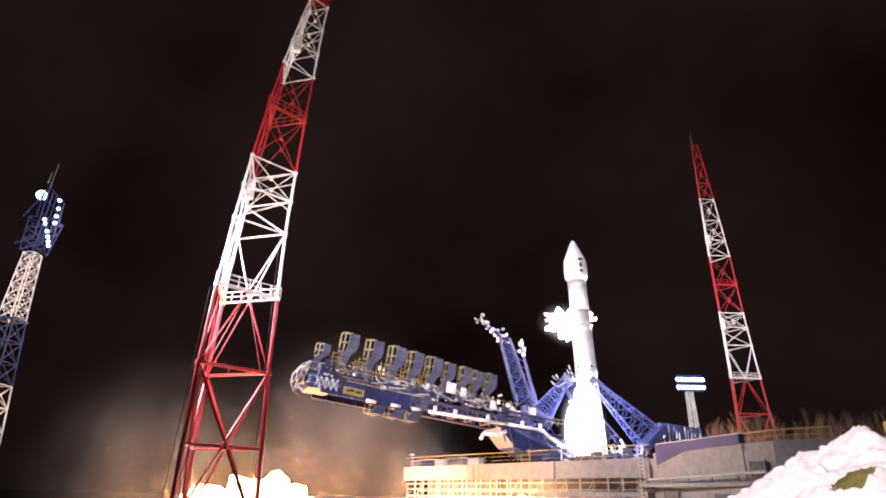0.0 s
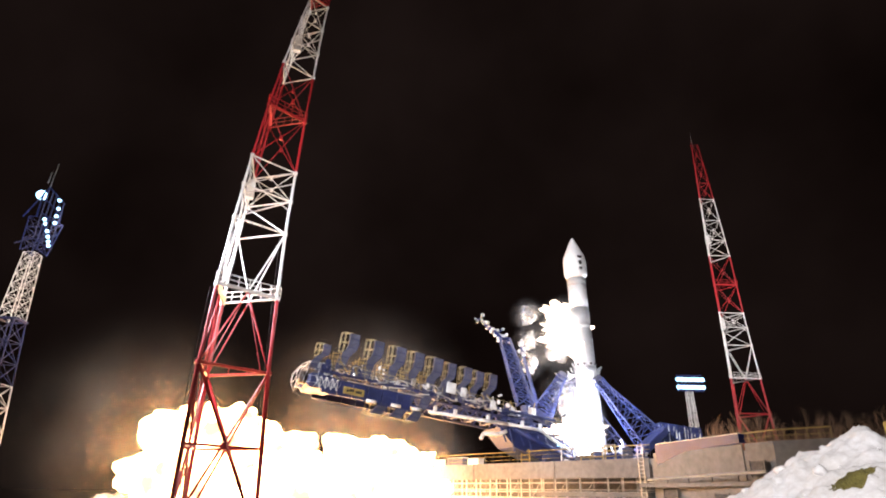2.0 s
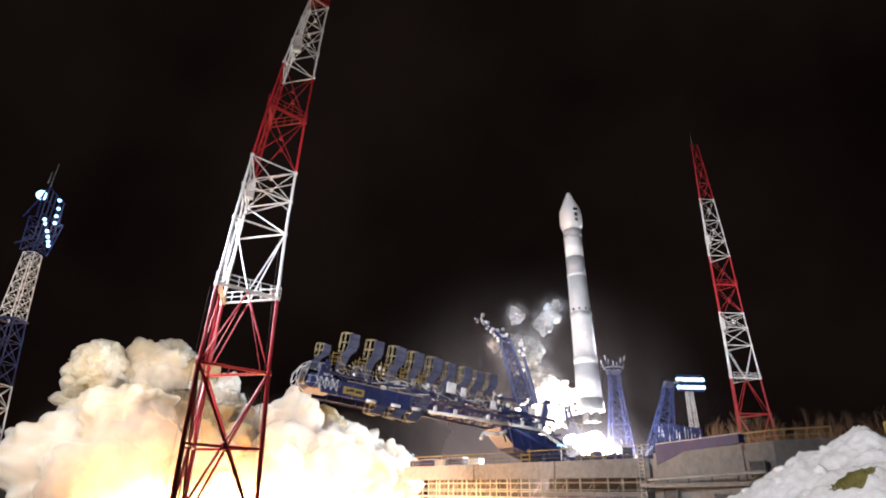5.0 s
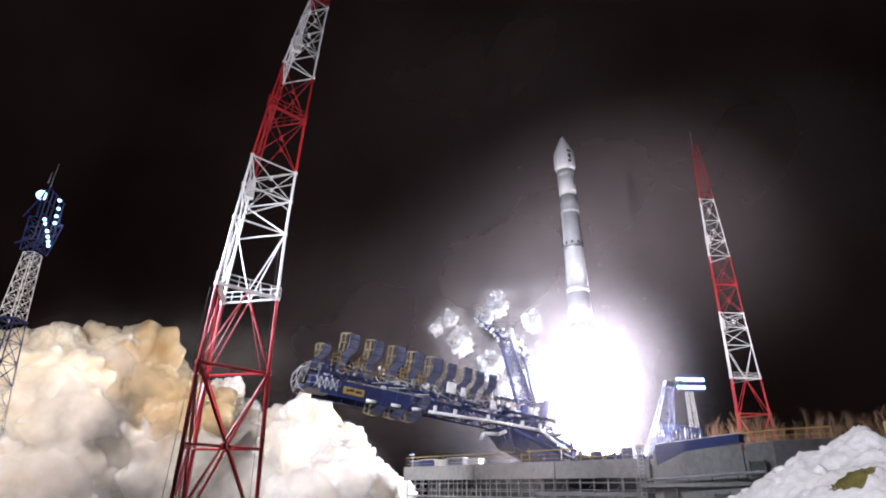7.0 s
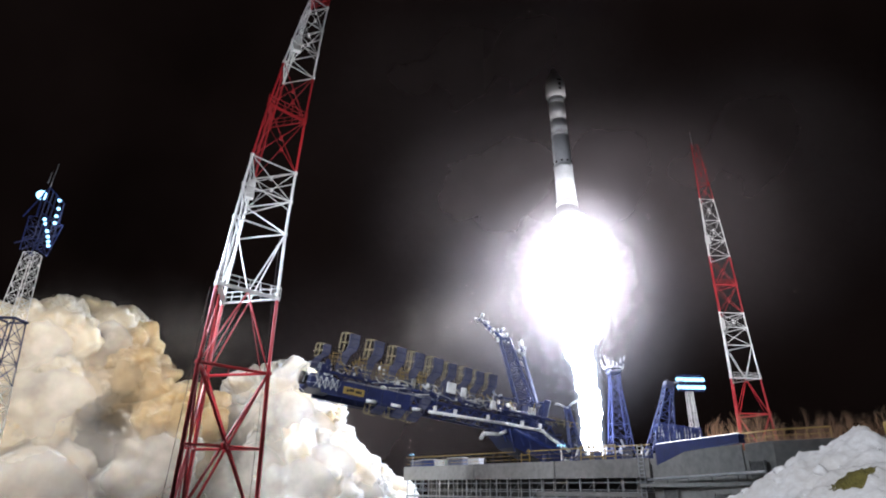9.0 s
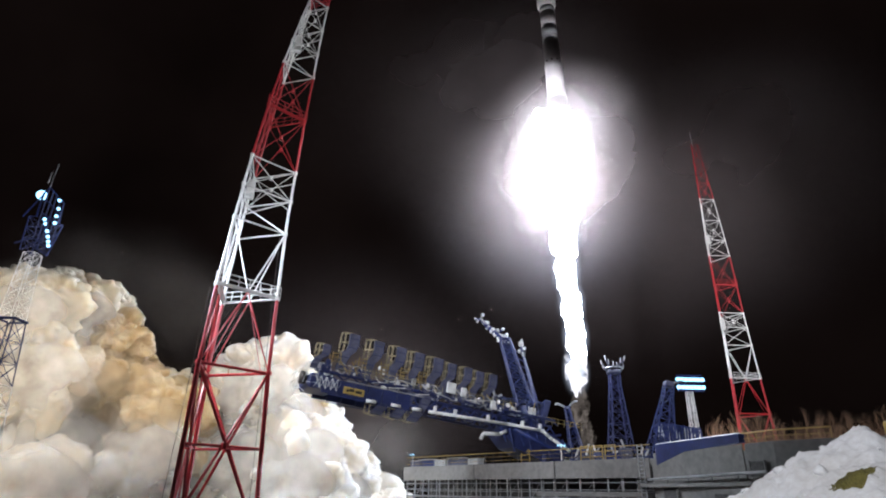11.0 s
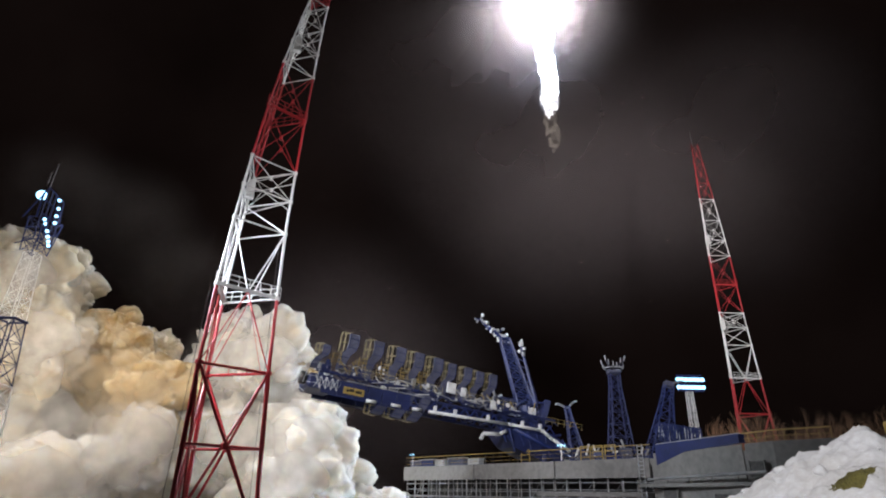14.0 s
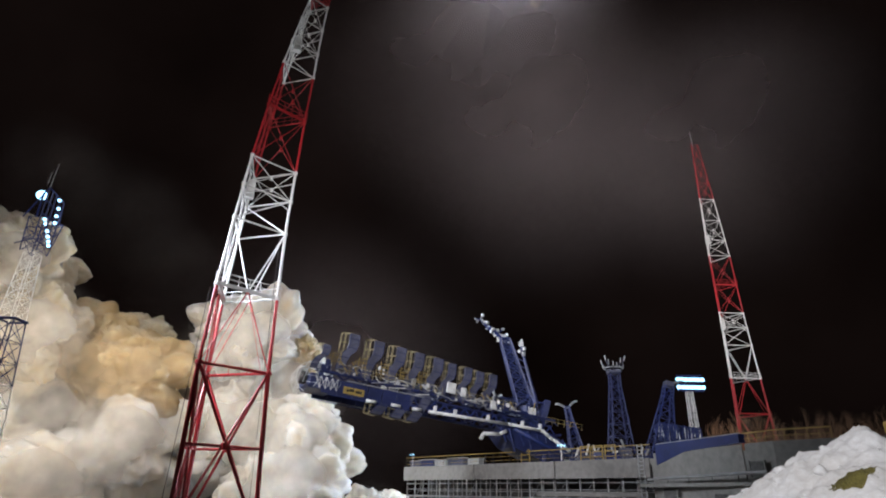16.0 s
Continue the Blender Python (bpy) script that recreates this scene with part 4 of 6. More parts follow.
        tube("elbow", b - (b - a).normalized() * 0.25, b + (b - a).normalized() * 0.25, 0.22, PIPE, root, 10)
    for x, z in ((20.8, -1.05), (18.0, -0.95), (13.2, -0.75), (8.0, -0.6), (5.2, -0.5)):
        bm = bmesh.new()
        box(bm, (x, 2.95, z), (0.4, 0.4, 0.75), 0, 0.06)
        part("pipe_clamp", bm, PIPE, root)
    pts = [Vector(p) for p in ((13.8, 2.6, -3.5), (13.5, 2.6, -2.75), (11.2, 2.6, -2.45), (10.2, 2.6, -1.9))]
    for a, b in zip(pts, pts[1:]):
        tube("pipe", a, b, 0.24, PIPE, root, 10)
    for x, z, w, tall in ((18.9, 2.0, 1.3, 1.35), (17.1, 1.8, 0.8, 1.15), (12.6, 1.0, 0.75, 1.1), (10.4, 1.4, 0.5, 0.5)):
        bm = bmesh.new()
        box(bm, (x, 2.95, z), (w, 0.25, tall), 0, 0.06)
        part("white_panel", bm, PIPE, root, "white insulation panel")
    # hinge carriage under the root end
    bm = bmesh.new()
    v = [bm.verts.new((x, y, z)) for y in (-2.2, 2.2) for x, z in ((11, -1.5), (2, -1.3), (-3.0, -2.8), (-4, -4.6), (4.0, -4.8), (8.5, -3.6))]
    bm.faces.new(v[:6]), bm.faces.new(v[:5:-1])
    for i in range(6):
        bm.faces.new((v[i], v[(i + 1) % 6], v[6 + (i + 1) % 6], v[6 + i]))
    bmesh.ops.recalc_face_normals(bm, faces=bm.faces[:])
    part("carriage", bm, DARKBLUE, root)
    for y in (-2.6, 2.6):
        tube("hydraulic_ram", (9, y, -1.4), (-2, y, -4.2), 0.3, BLUE, root, 10)
        tube("support_leg", (4, y, -4.0), (4.0, y, -5.2), 0.4, DARKBLUE, root, 8)
        tube("support_leg", (-3, y, -4.0), (-3.0, y, -4.7), 0.4, DARKBLUE, root, 8)
    for i in range(9):
        tube("web_brace", (11 - i * 1.4, 2.45, -1.4), (10 - i * 1.4, 2.45, -3.2 - (i % 2)), 0.12, BLUE, root, 5)
    return root


service_boom()


# ================= lattice arms of the launch mount =================
def lattice_arm(name, base, label, height, w0, w1, bays, mat, head, category="support arm"):
    """A tapering lattice column from its foot, along local z, with a fork head."""
    root = empty(name, Matrix.Translation(base), label, category, "arms of the launch mount")

    def c(f, k):
        w = (w0 + (w1 - w0) * min(1, f * 1.15)) / 2
        return Vector(((-w, w, w, -w)[k], (-w, -w, w, w)[k], height * f))
    for b in range(bays):
        for k in range(4):
            a0, a1, b0, b1 = c(b / bays, k), c((b + 1) / bays, k), c(b / bays, (k + 1) % 4), c((b + 1) / bays, (k + 1) % 4)
            tube("chord", a0, a1, 0.095, mat, root, 6)
            tube("strut", a1, b1, 0.05, mat, root, 5)
            tube("brace", a0, b1, 0.042, mat, root, 5)
            tube("brace", b0, a1, 0.042, mat, root, 5)
    if head == "crown":
        for i in range(9):
            f = radians(40 * i + 15)
            d = Vector((math.cos(f), math.sin(f), 0))
            up = 1.2 + 0.5 * (i % 3)
            tube("prong", d * 0.7 + Vector((0, 0, height)), d * 1.7 + Vector((0, 0, height + up)), 0.07, GREYBLUE, root, 6)
            tube("prong_tip", d * 1.7 + Vector((0, 0, height + up - 0.2)), d * 1.85 + Vector((0, 0, height + up + 0.5)), 0.09, GALV, root, 6)
        tubes("hose_ring", [((1.5 * math.cos(0.7 * i), 1.5 * math.sin(0.7 * i), height + 0.9), (1.5 * math.cos(0.7 * i + 0.7), 1.5 * math.sin(0.7 * i + 0.7), height + 0.9)) for i in range(9)], 0.08, GALV, root)
        bm = bmesh.new()
        box(bm, (0, 0, height + 0.3), (w1 + 0.5, w1 + 0.5, 0.45), 0, 0.1)
        part("collar", bm, GREYBLUE, root)
    elif head == "fork":
        for s in (-1, 1):
            tube("prong", (0, 0, height - 0.2), (1.2 * s, 0, height + 0.6), 0.14, GALV, root, 6)
            tube("prong_tip", (1.1 * s, 0, height + 0.55), (1.6 * s, 0, height + 0.55), 0.13, GALV, root, 6)
    else:
        bm = bmesh.new()
        box(bm, (0, 0, height + 0.3), (w1 + 0.1, w1 + 0.2, 0.8), 0, 0.15)
        part("clamp", bm, GREYBLUE, root)
        for s in (-1, 1):
            tube("prong", (0.3, s * 0.5, height + 0.5), (1.6, s * 0.6, height + 1.2), 0.12, GALV, root, 6)
    bm = bmesh.new()
    box(bm, (0, 0, -0.3), (w0 + 1.0, w0 + 1.0, 0.9), 0, 0.1)
    part("foot", bm, DARKBLUE, root)
    return root


ARM_A, ARM_B, ARM_C = Vector((27.0, 90.5, 8.2)), Vector((30.2, 84.0, 8.2)), Vector((19.3, 85.0, 8.2))
arm_a = lattice_arm("support_arm", ARM_A, "blue lattice support arm with a crown of clamps", 13.0, 3.4, 1.4, 7, DARKBLUE, "crown")
arm_b = lattice_arm("support_arm", ARM_B, "blue lattice support arm with a clamp head", 10.4, 3.4, 1.2, 7, BLUE, "clamp")
arm_c = lattice_arm("support_arm", ARM_C, "slim blue lattice support arm with a fork head", 7.2, 2.0, 0.6, 5, BLUE, "fork")

ARM_D = Vector((15.0, 88.6, 14.6))
arm_d = lattice_arm("support_arm", ARM_D, "blue lattice support arm at the root of the gantry", 6.6, 3.0, 1.3, 6, BLUE, "clamp")


def cable_mast():
    """The leaning cable mast beside the boom's root."""
    root = empty("cable_mast", pose(12.71, 88.09, 15.80), "blue boxed lattice cable mast leaning away, with a head of hoses", "mast")
    top, reach = Vector((-2.94, -0.63, 9.86)), Vector((-3.59, -0.68, 2.69))

    def c(f, k):
        w = 1.9 + (1.15 - 1.9) * f
        d = 1.6 + (1.0 - 1.6) * f
        return top * f + Vector(((-w, w, w, -w)[k] * 0.62, (-d, -d, d, d)[k] * 0.6, 0))
    for b in range(7):
        for k in range(4):
            a0, a1, b0, b1 = c(b / 7, k), c((b + 1) / 7, k), c(b / 7, (k + 1) % 4), c((b + 1) / 7, (k + 1) % 4)
            tube("chord", a0, a1, 0.17, BLUE, root, 6)
            tube("strut", a1, b1, 0.09, BLUE, root, 5)
            tube("brace", a0, b1, 0.08, BLUE, root, 5)
            tube("brace", b0, a1, 0.08, BLUE, root, 5)
    tube("head_beam", top + Vector((-0.2, 0, -0.4)), top + reach, 0.42, BLUE, root, 8, 0.28)
    rng = random.Random(2)
    for i in range(26):
        f = rng.random()
        p = top.lerp(top + reach * 1.05, f)
        q = p + Vector((rng.uniform(-0.9, 0.9), rng.uniform(-0.6, 0.2), rng.uniform(-0.7, 0.7)))
        tube("hose_arm", p, q, 0.1, rng.choice((PIPE, GALV, BLUE)), root, 6)
        bm = bmesh.new()
        box(bm, q, (rng.uniform(0.2, 0.5), 0.4, rng.uniform(0.2, 0.55)), rng.uniform(0, 80), 0.08)
        part("coupling", bm, rng.choice((PIPE, GALV, GALV)), root)
    foot, peak = c(0.03, 1) + Vector((0.3, 0, 0)), c(0.88, 1) + Vector((1.25, 0, 0))
    tube("side_strut", foot, peak, 0.3, BLUE, root, 6, 0.2)
    tube("side_strut", foot + Vector((0.4, 0.5, 0)), peak + Vector((0.25, 0.3, -0.6)), 0.14, BLUE, root, 6)
    for i in range(7):
        a = foot.lerp(peak, 0.1 + i * 0.12)
        tube("brace", a, c(0.1 + i * 0.12, 1), 0.08, BLUE, root, 5)
    for dx, dz, k in ((0, 0.2, 0.6), (0.45, -0.5, 0.45), (-0.3, -0.9, 0.4), (0.3, -1.3, 0.5), (0.1, 0.8, 0.3)):
        bm = bmesh.new()
        box(bm, peak + Vector((dx, -0.3, dz)), (k, k, k * 1.2), 25, 0.08)
        part("coupling", bm, GALV if dx > 0.2 else PIPE, root)
    tube("stay", (0, 0, 0), (0.5, 0, -5.0), 0.8, DARKBLUE, root, 8)


cable_mast()


def mount_clutter():
    """Machinery around the flame opening."""
    rng = random.Random(11)
    for i in range(16):
        p = Vector((ROCKET.x + rng.uniform(-4, 12), ROCKET.y + rng.uniform(-8.5, -6.0), DECK))
        root = empty("pad_machine", pose(*p, 0, 0, rng.uniform(0, 90)), "blue and grey pad machinery beside the flame opening", "machinery", "pad machinery")
        h = rng.uniform(0.8, 2.2)
        bm = bmesh.new()
        box(bm, (0, 0, h / 2), (rng.uniform(0.8, 2.0), rng.uniform(0.8, 1.6), h), 0, 0.1)
        part("housing", bm, rng.choice((DARKBLUE, GREYBLUE, BLUE)), root)
        tube("pipe", (0.3, 0, h), (0.9, 0.2, h + rng.uniform(0.3, 1.4)), 0.14, rng.choice((PIPE, GALV)), root, 7)
        tube("pipe", (-0.5, 0.2, h * 0.6), (-1.3, 0.2, h * 0.6), 0.1, GALV, root, 7)
    root = empty("folded_truss", pose(35.6, 87.4, DECK), "blue ribbed lattice truss lying folded on trestle legs", "truss")
    for y in (-1.1, 1.1):
        for i in range(5):
            a, b = Vector((i * 1.15 - 3.9, y, 3.0)), Vector((i * 1.15 - 2.75, y, 3.0))
            up, fall = Vector((0, 0, 3.1 - i * 0.16)), Vector((0, 0, 0.16))
            tube("chord", a, b, 0.12, BLUE, root, 6)
            tube("chord", a + up, b + up - fall, 0.12, BLUE, root, 6)
            tube("brace", a, b + up - fall, 0.07, BLUE, root, 5)
            tube("brace", b, a + up, 0.07, BLUE, root, 5)
            tube("rib", a, a + up, 0.1, GALV if i % 2 else BLUE, root, 5)
            tube("rib", (a + b) / 2, (a + b + up * 2 - fall) / 2, 0.08, BLUE, root, 5)
        for x in (-3.7, -1.0, 1.7):
            tube("leg", (x, y, 0), (x, y, 3.0), 0.12, DARKBLUE, root, 6)
    for i in range(9):
        x = i * 0.7 - 3.9
        arc = [Vector((x + 0.5 * math.sin(a * 0.31), 1.25 * math.cos(a * 0.52) * -1.0, 4.2 - i * 0.07 + 2.0 * math.sin(a * 0.52))) for a in range(7)]
        tubes("curved_rib", list(zip(arc, arc[1:])), 0.11, BLUE if i % 3 else GALV, root, 6)
    for i in range(11):
        x = i * 0.575 - 3.9
        tube("crosspiece", (x, -1.1, 6.1 - i * 0.08), (x, 1.1, 6.1 - i * 0.08), 0.07, BLUE, root, 5)
    root = empty("sloping_strut", pose(31.0, 84.0, DECK), "white sloping pipe strut on the deck", "strut")
    tube("pipe", (0, 0, 2.6), (1.9, 0, 0.3), 0.35, PIPE, root, 10)
    tube("pipe", (-0.9, 0, 2.2), (0, 0, 2.6), 0.22, PIPE, root, 10)
    for x, y, n in ((-4.2, 100.5, 2), (15.5, 77.5, 3)):
        root = empty("pad_light", pose(x, y, DECK), "small lit white lamps on a post by the railing", "lamp")
        tube("post", (0, 0, 0), (0, 0, 2.2), 0.07, GALV, root)
        for i in range(n):
            bm = bmesh.new()
            box(bm, (i * 0.42 - 0.4, -0.1, 2.0), (0.2, 0.16, 0.16), 0, 0.05)
            part("lamp_head", bm, LAMP, root)


mount_clutter()


# ================= snow heap =================
def heap_height(u, v):
    """Height of the heap over its own plan, u across and v away from the viewpoint."""
    n = noise.fractal(Vector((u * 0.22, v * 0.22, 1.7)), 0.9, 2.0, 6)
    crag = max(0.0, noise.noise(Vector((u * 0.5, v * 0.5, 11.0)))) * 0.9
    lump = crag + abs(noise.noise(Vector((u * 0.9, v * 0.9, 4.0)))) + 0.5 * abs(noise.noise(Vector((u * 2.3, v * 2.3, 8.0))))
    ridge = max(0.0, 1 - abs(u - 0.5) / (11.5 if u < 0.5 else 12.0)) ** 0.95
    fall = max(0.0, 1 - (max(0, abs(v) - 1.0) / 9.0) ** 1.6)
    clod = abs(noise.noise(Vector((u * 3.1, v * 3.1, 2.0)))) * 0.17 + abs(noise.noise(Vector((u * 6.5, v * 6.5, 6.0)))) * 0.09
    return clod * min(1.0, ridge * fall * 3) + 5.4 * ridge * fall + (0.45 * n + 0.28 * lump) * min(1.0, ridge * fall * 4) - 0.15


def snow_heap():
    vs, fs, n, m = [], [], 300, 220
    c = bearing(34.1, 0, 27)
    ca, sa = math.cos(radians(-34.1)), math.sin(radians(-34.1))
    for j in range(m):
        for i in range(n):
            u, v = -13 + 26 * i / (n - 1), -10 + 20 * j / (m - 1)
            vs.append((c.x + u * ca - v * sa, c.y + u * sa + v * ca, heap_height(u, v)))
    fs = [(j * n + i, j * n + i + 1, (j + 1) * n + i + 1, (j + 1) * n + i) for j in range(m - 1) for i in range(n - 1)]
    tagged(put("snow_bank", mesh_of("snow_bank", vs, fs, SNOW, True)), "ploughed heap of dirty white snow with crusted lumps", "snow heap")
    bank = bpy.data.objects["snow_bank"]
    rng = random.Random(31)
    clods = [sized(lumpy(200 + k, 2, (1, 0.8, 0.7), 0.35, SNOW, "snow_clod", 1.3, 3), 0.16, "snow_clod") for k in range(3)]
    for k in range(70):
        u, v = rng.uniform(-9.5, 3.0), rng.uniform(-6.5, 1.0)
        z = heap_height(u, v)
        if z > 0.6:
            size = rng.uniform(0.35, 1.3) ** 1.5
            put("snow_clod", clods[k % 3], bank, pose(c.x + u * ca - v * sa, c.y + u * sa + v * ca, z + 0.03, 0, 0, rng.uniform(0, 360)) @ Matrix.Scale(size, 4))
    # a patch of dead grass shows through on the near slope
    vs, fs, k = [], [], 26
    for j in range(k):
        for i in range(k):
            a, b = 2 * i / (k - 1) - 1, 2 * j / (k - 1) - 1
            d = max(abs(a), abs(b)) / max(1e-6, math.hypot(a, b))
            wob = 1 + 0.35 * noise.noise(Vector((a * 2.2, b * 2.2, 3.0)))
            u, v = -0.15 + 0.72 * a * d * wob, -5.1 + 0.44 * b * d * wob
            lift = 0.12 * (1 - max(abs(a), abs(b)) ** 3) - 0.05
            vs.append((c.x + u * ca - v * sa, c.y + u * sa + v * ca, heap_height(u, v) + lift + 0.05 * noise.noise(Vector((u * 9, v * 9, 0)))))
    fs = [(j * k + i, j * k + i + 1, (j + 1) * k + i + 1, (j + 1) * k + i) for j in range(k - 1) for i in range(k - 1)]
    tagged(put("grass_patch", mesh_of("grass_patch", vs, fs, GRASS, True)), "patch of dead yellow-green grass in the snow", "grass", kind="stuff")


snow_heap()
root = empty("marker_post", Matrix.Translation((*bearing(37.0, 0, 34).xy, 0)), "yellow marker post behind the snow heap", "post")
tube("post", (0, 0, -0.2), (0, 0, 6.6), 0.07, GALV, root)
bm = bmesh.new()
box(bm, (0, 0, 6.3), (0.55, 0.3, 0.55), 0, 0.05)
part("box", bm, YELLOW, root)


# ================= bare trees =================
def bare_tree(seed, height):
    rng = random.Random(seed)
    vs, fs = [], []

    def grow(p, d, length, r, depth):
        q = p + d * length
        v, f = tube_data(p, q, r, 5 if depth < 2 else 3, r * 0.2, len(vs))
        vs.extend(v)
        fs.extend(f)
        if depth >= 3:
            return
        n = (34, 8, 2)[depth]
        for i in range(n):
            f = (0.18 + 0.80 * (i + rng.random()) / n)
            a = rng.uniform(0, 2 * math.pi)
            side = Vector((math.cos(a), math.sin(a), rng.uniform(1.0, 2.4))).normalized()
            grow(p.lerp(q, f), side, length * (0.27 if depth == 0 else 0.5) * (1.3 - 0.9 * f), r * 0.38 * (1.2 - 0.7 * f), depth + 1)
    grow(Vector((0, 0, -0.3)), Vector((rng.uniform(-0.04, 0.04), rng.uniform(-0.04, 0.04), 1)), height, 0.11, 0)
    return vs, fs


def woods():
    protos = []
    for s in range(5):
        vs, fs = bare_tree(s, 12.0 + 1.5 * s)
        t = mesh_of("trunk", vs[:10], fs[:7], BARK)
        crown = mesh_of("crown", vs[10:], [tuple(i - 10 for i in f) for f in fs[7:]], BARK)
        protos.append((t, crown))
    rng = random.Random(9)
    for i in range(295):
        az = 24.0 + 18.5 * (i + rng.random()) / 295
        d = rng.uniform(122, 160)
        p = bearing(az, 0, d)
        t, crown = protos[i % 5]
        root = empty("birch_tree", pose(p.x, p.y, 0, 0, 0, rng.uniform(0, 360)), "bare leafless birch tree at the edge of the woods", "tree", "bare trees behind the pad")
        put("trunk", t, root)
        put("crown", crown, root)


woods()

# ================= smoke, vapour and fire =================
SMOKE_SHAPES = [lumpy(s, 6, (1, 1, 0.95), 0.32, SMOKE, "smoke_shape", 1.15, 7, 0.46) for s in range(5)]
STEAM_SHAPES = [lumpy(s + 9, 5, (1, 1, 1.15), 0.4, STEAM, "steam_shape", 1.2, 6, 0.5) for s in range(3)]
HAZE_SHAPES = [domed(lumpy(s + 90, 5, (1, 0.35, 1), 0.0, HAZE if s < 5 else MIST, "haze_shape", 1.0, 2)) for s in range(15)]
VENT_SHAPES = [lumpy(s + 70, 5, (1.25, 1, 0.85), 0.85, VENT, "vent_shape", 1.5, 6, 0.55) for s in range(2)]
FIRE_SHAPES = [lumpy(s + 40, 5, (1, 1, 0.9), 0.4, FIRE, "fire_shape", 1.2, 5) for s in range(3)]

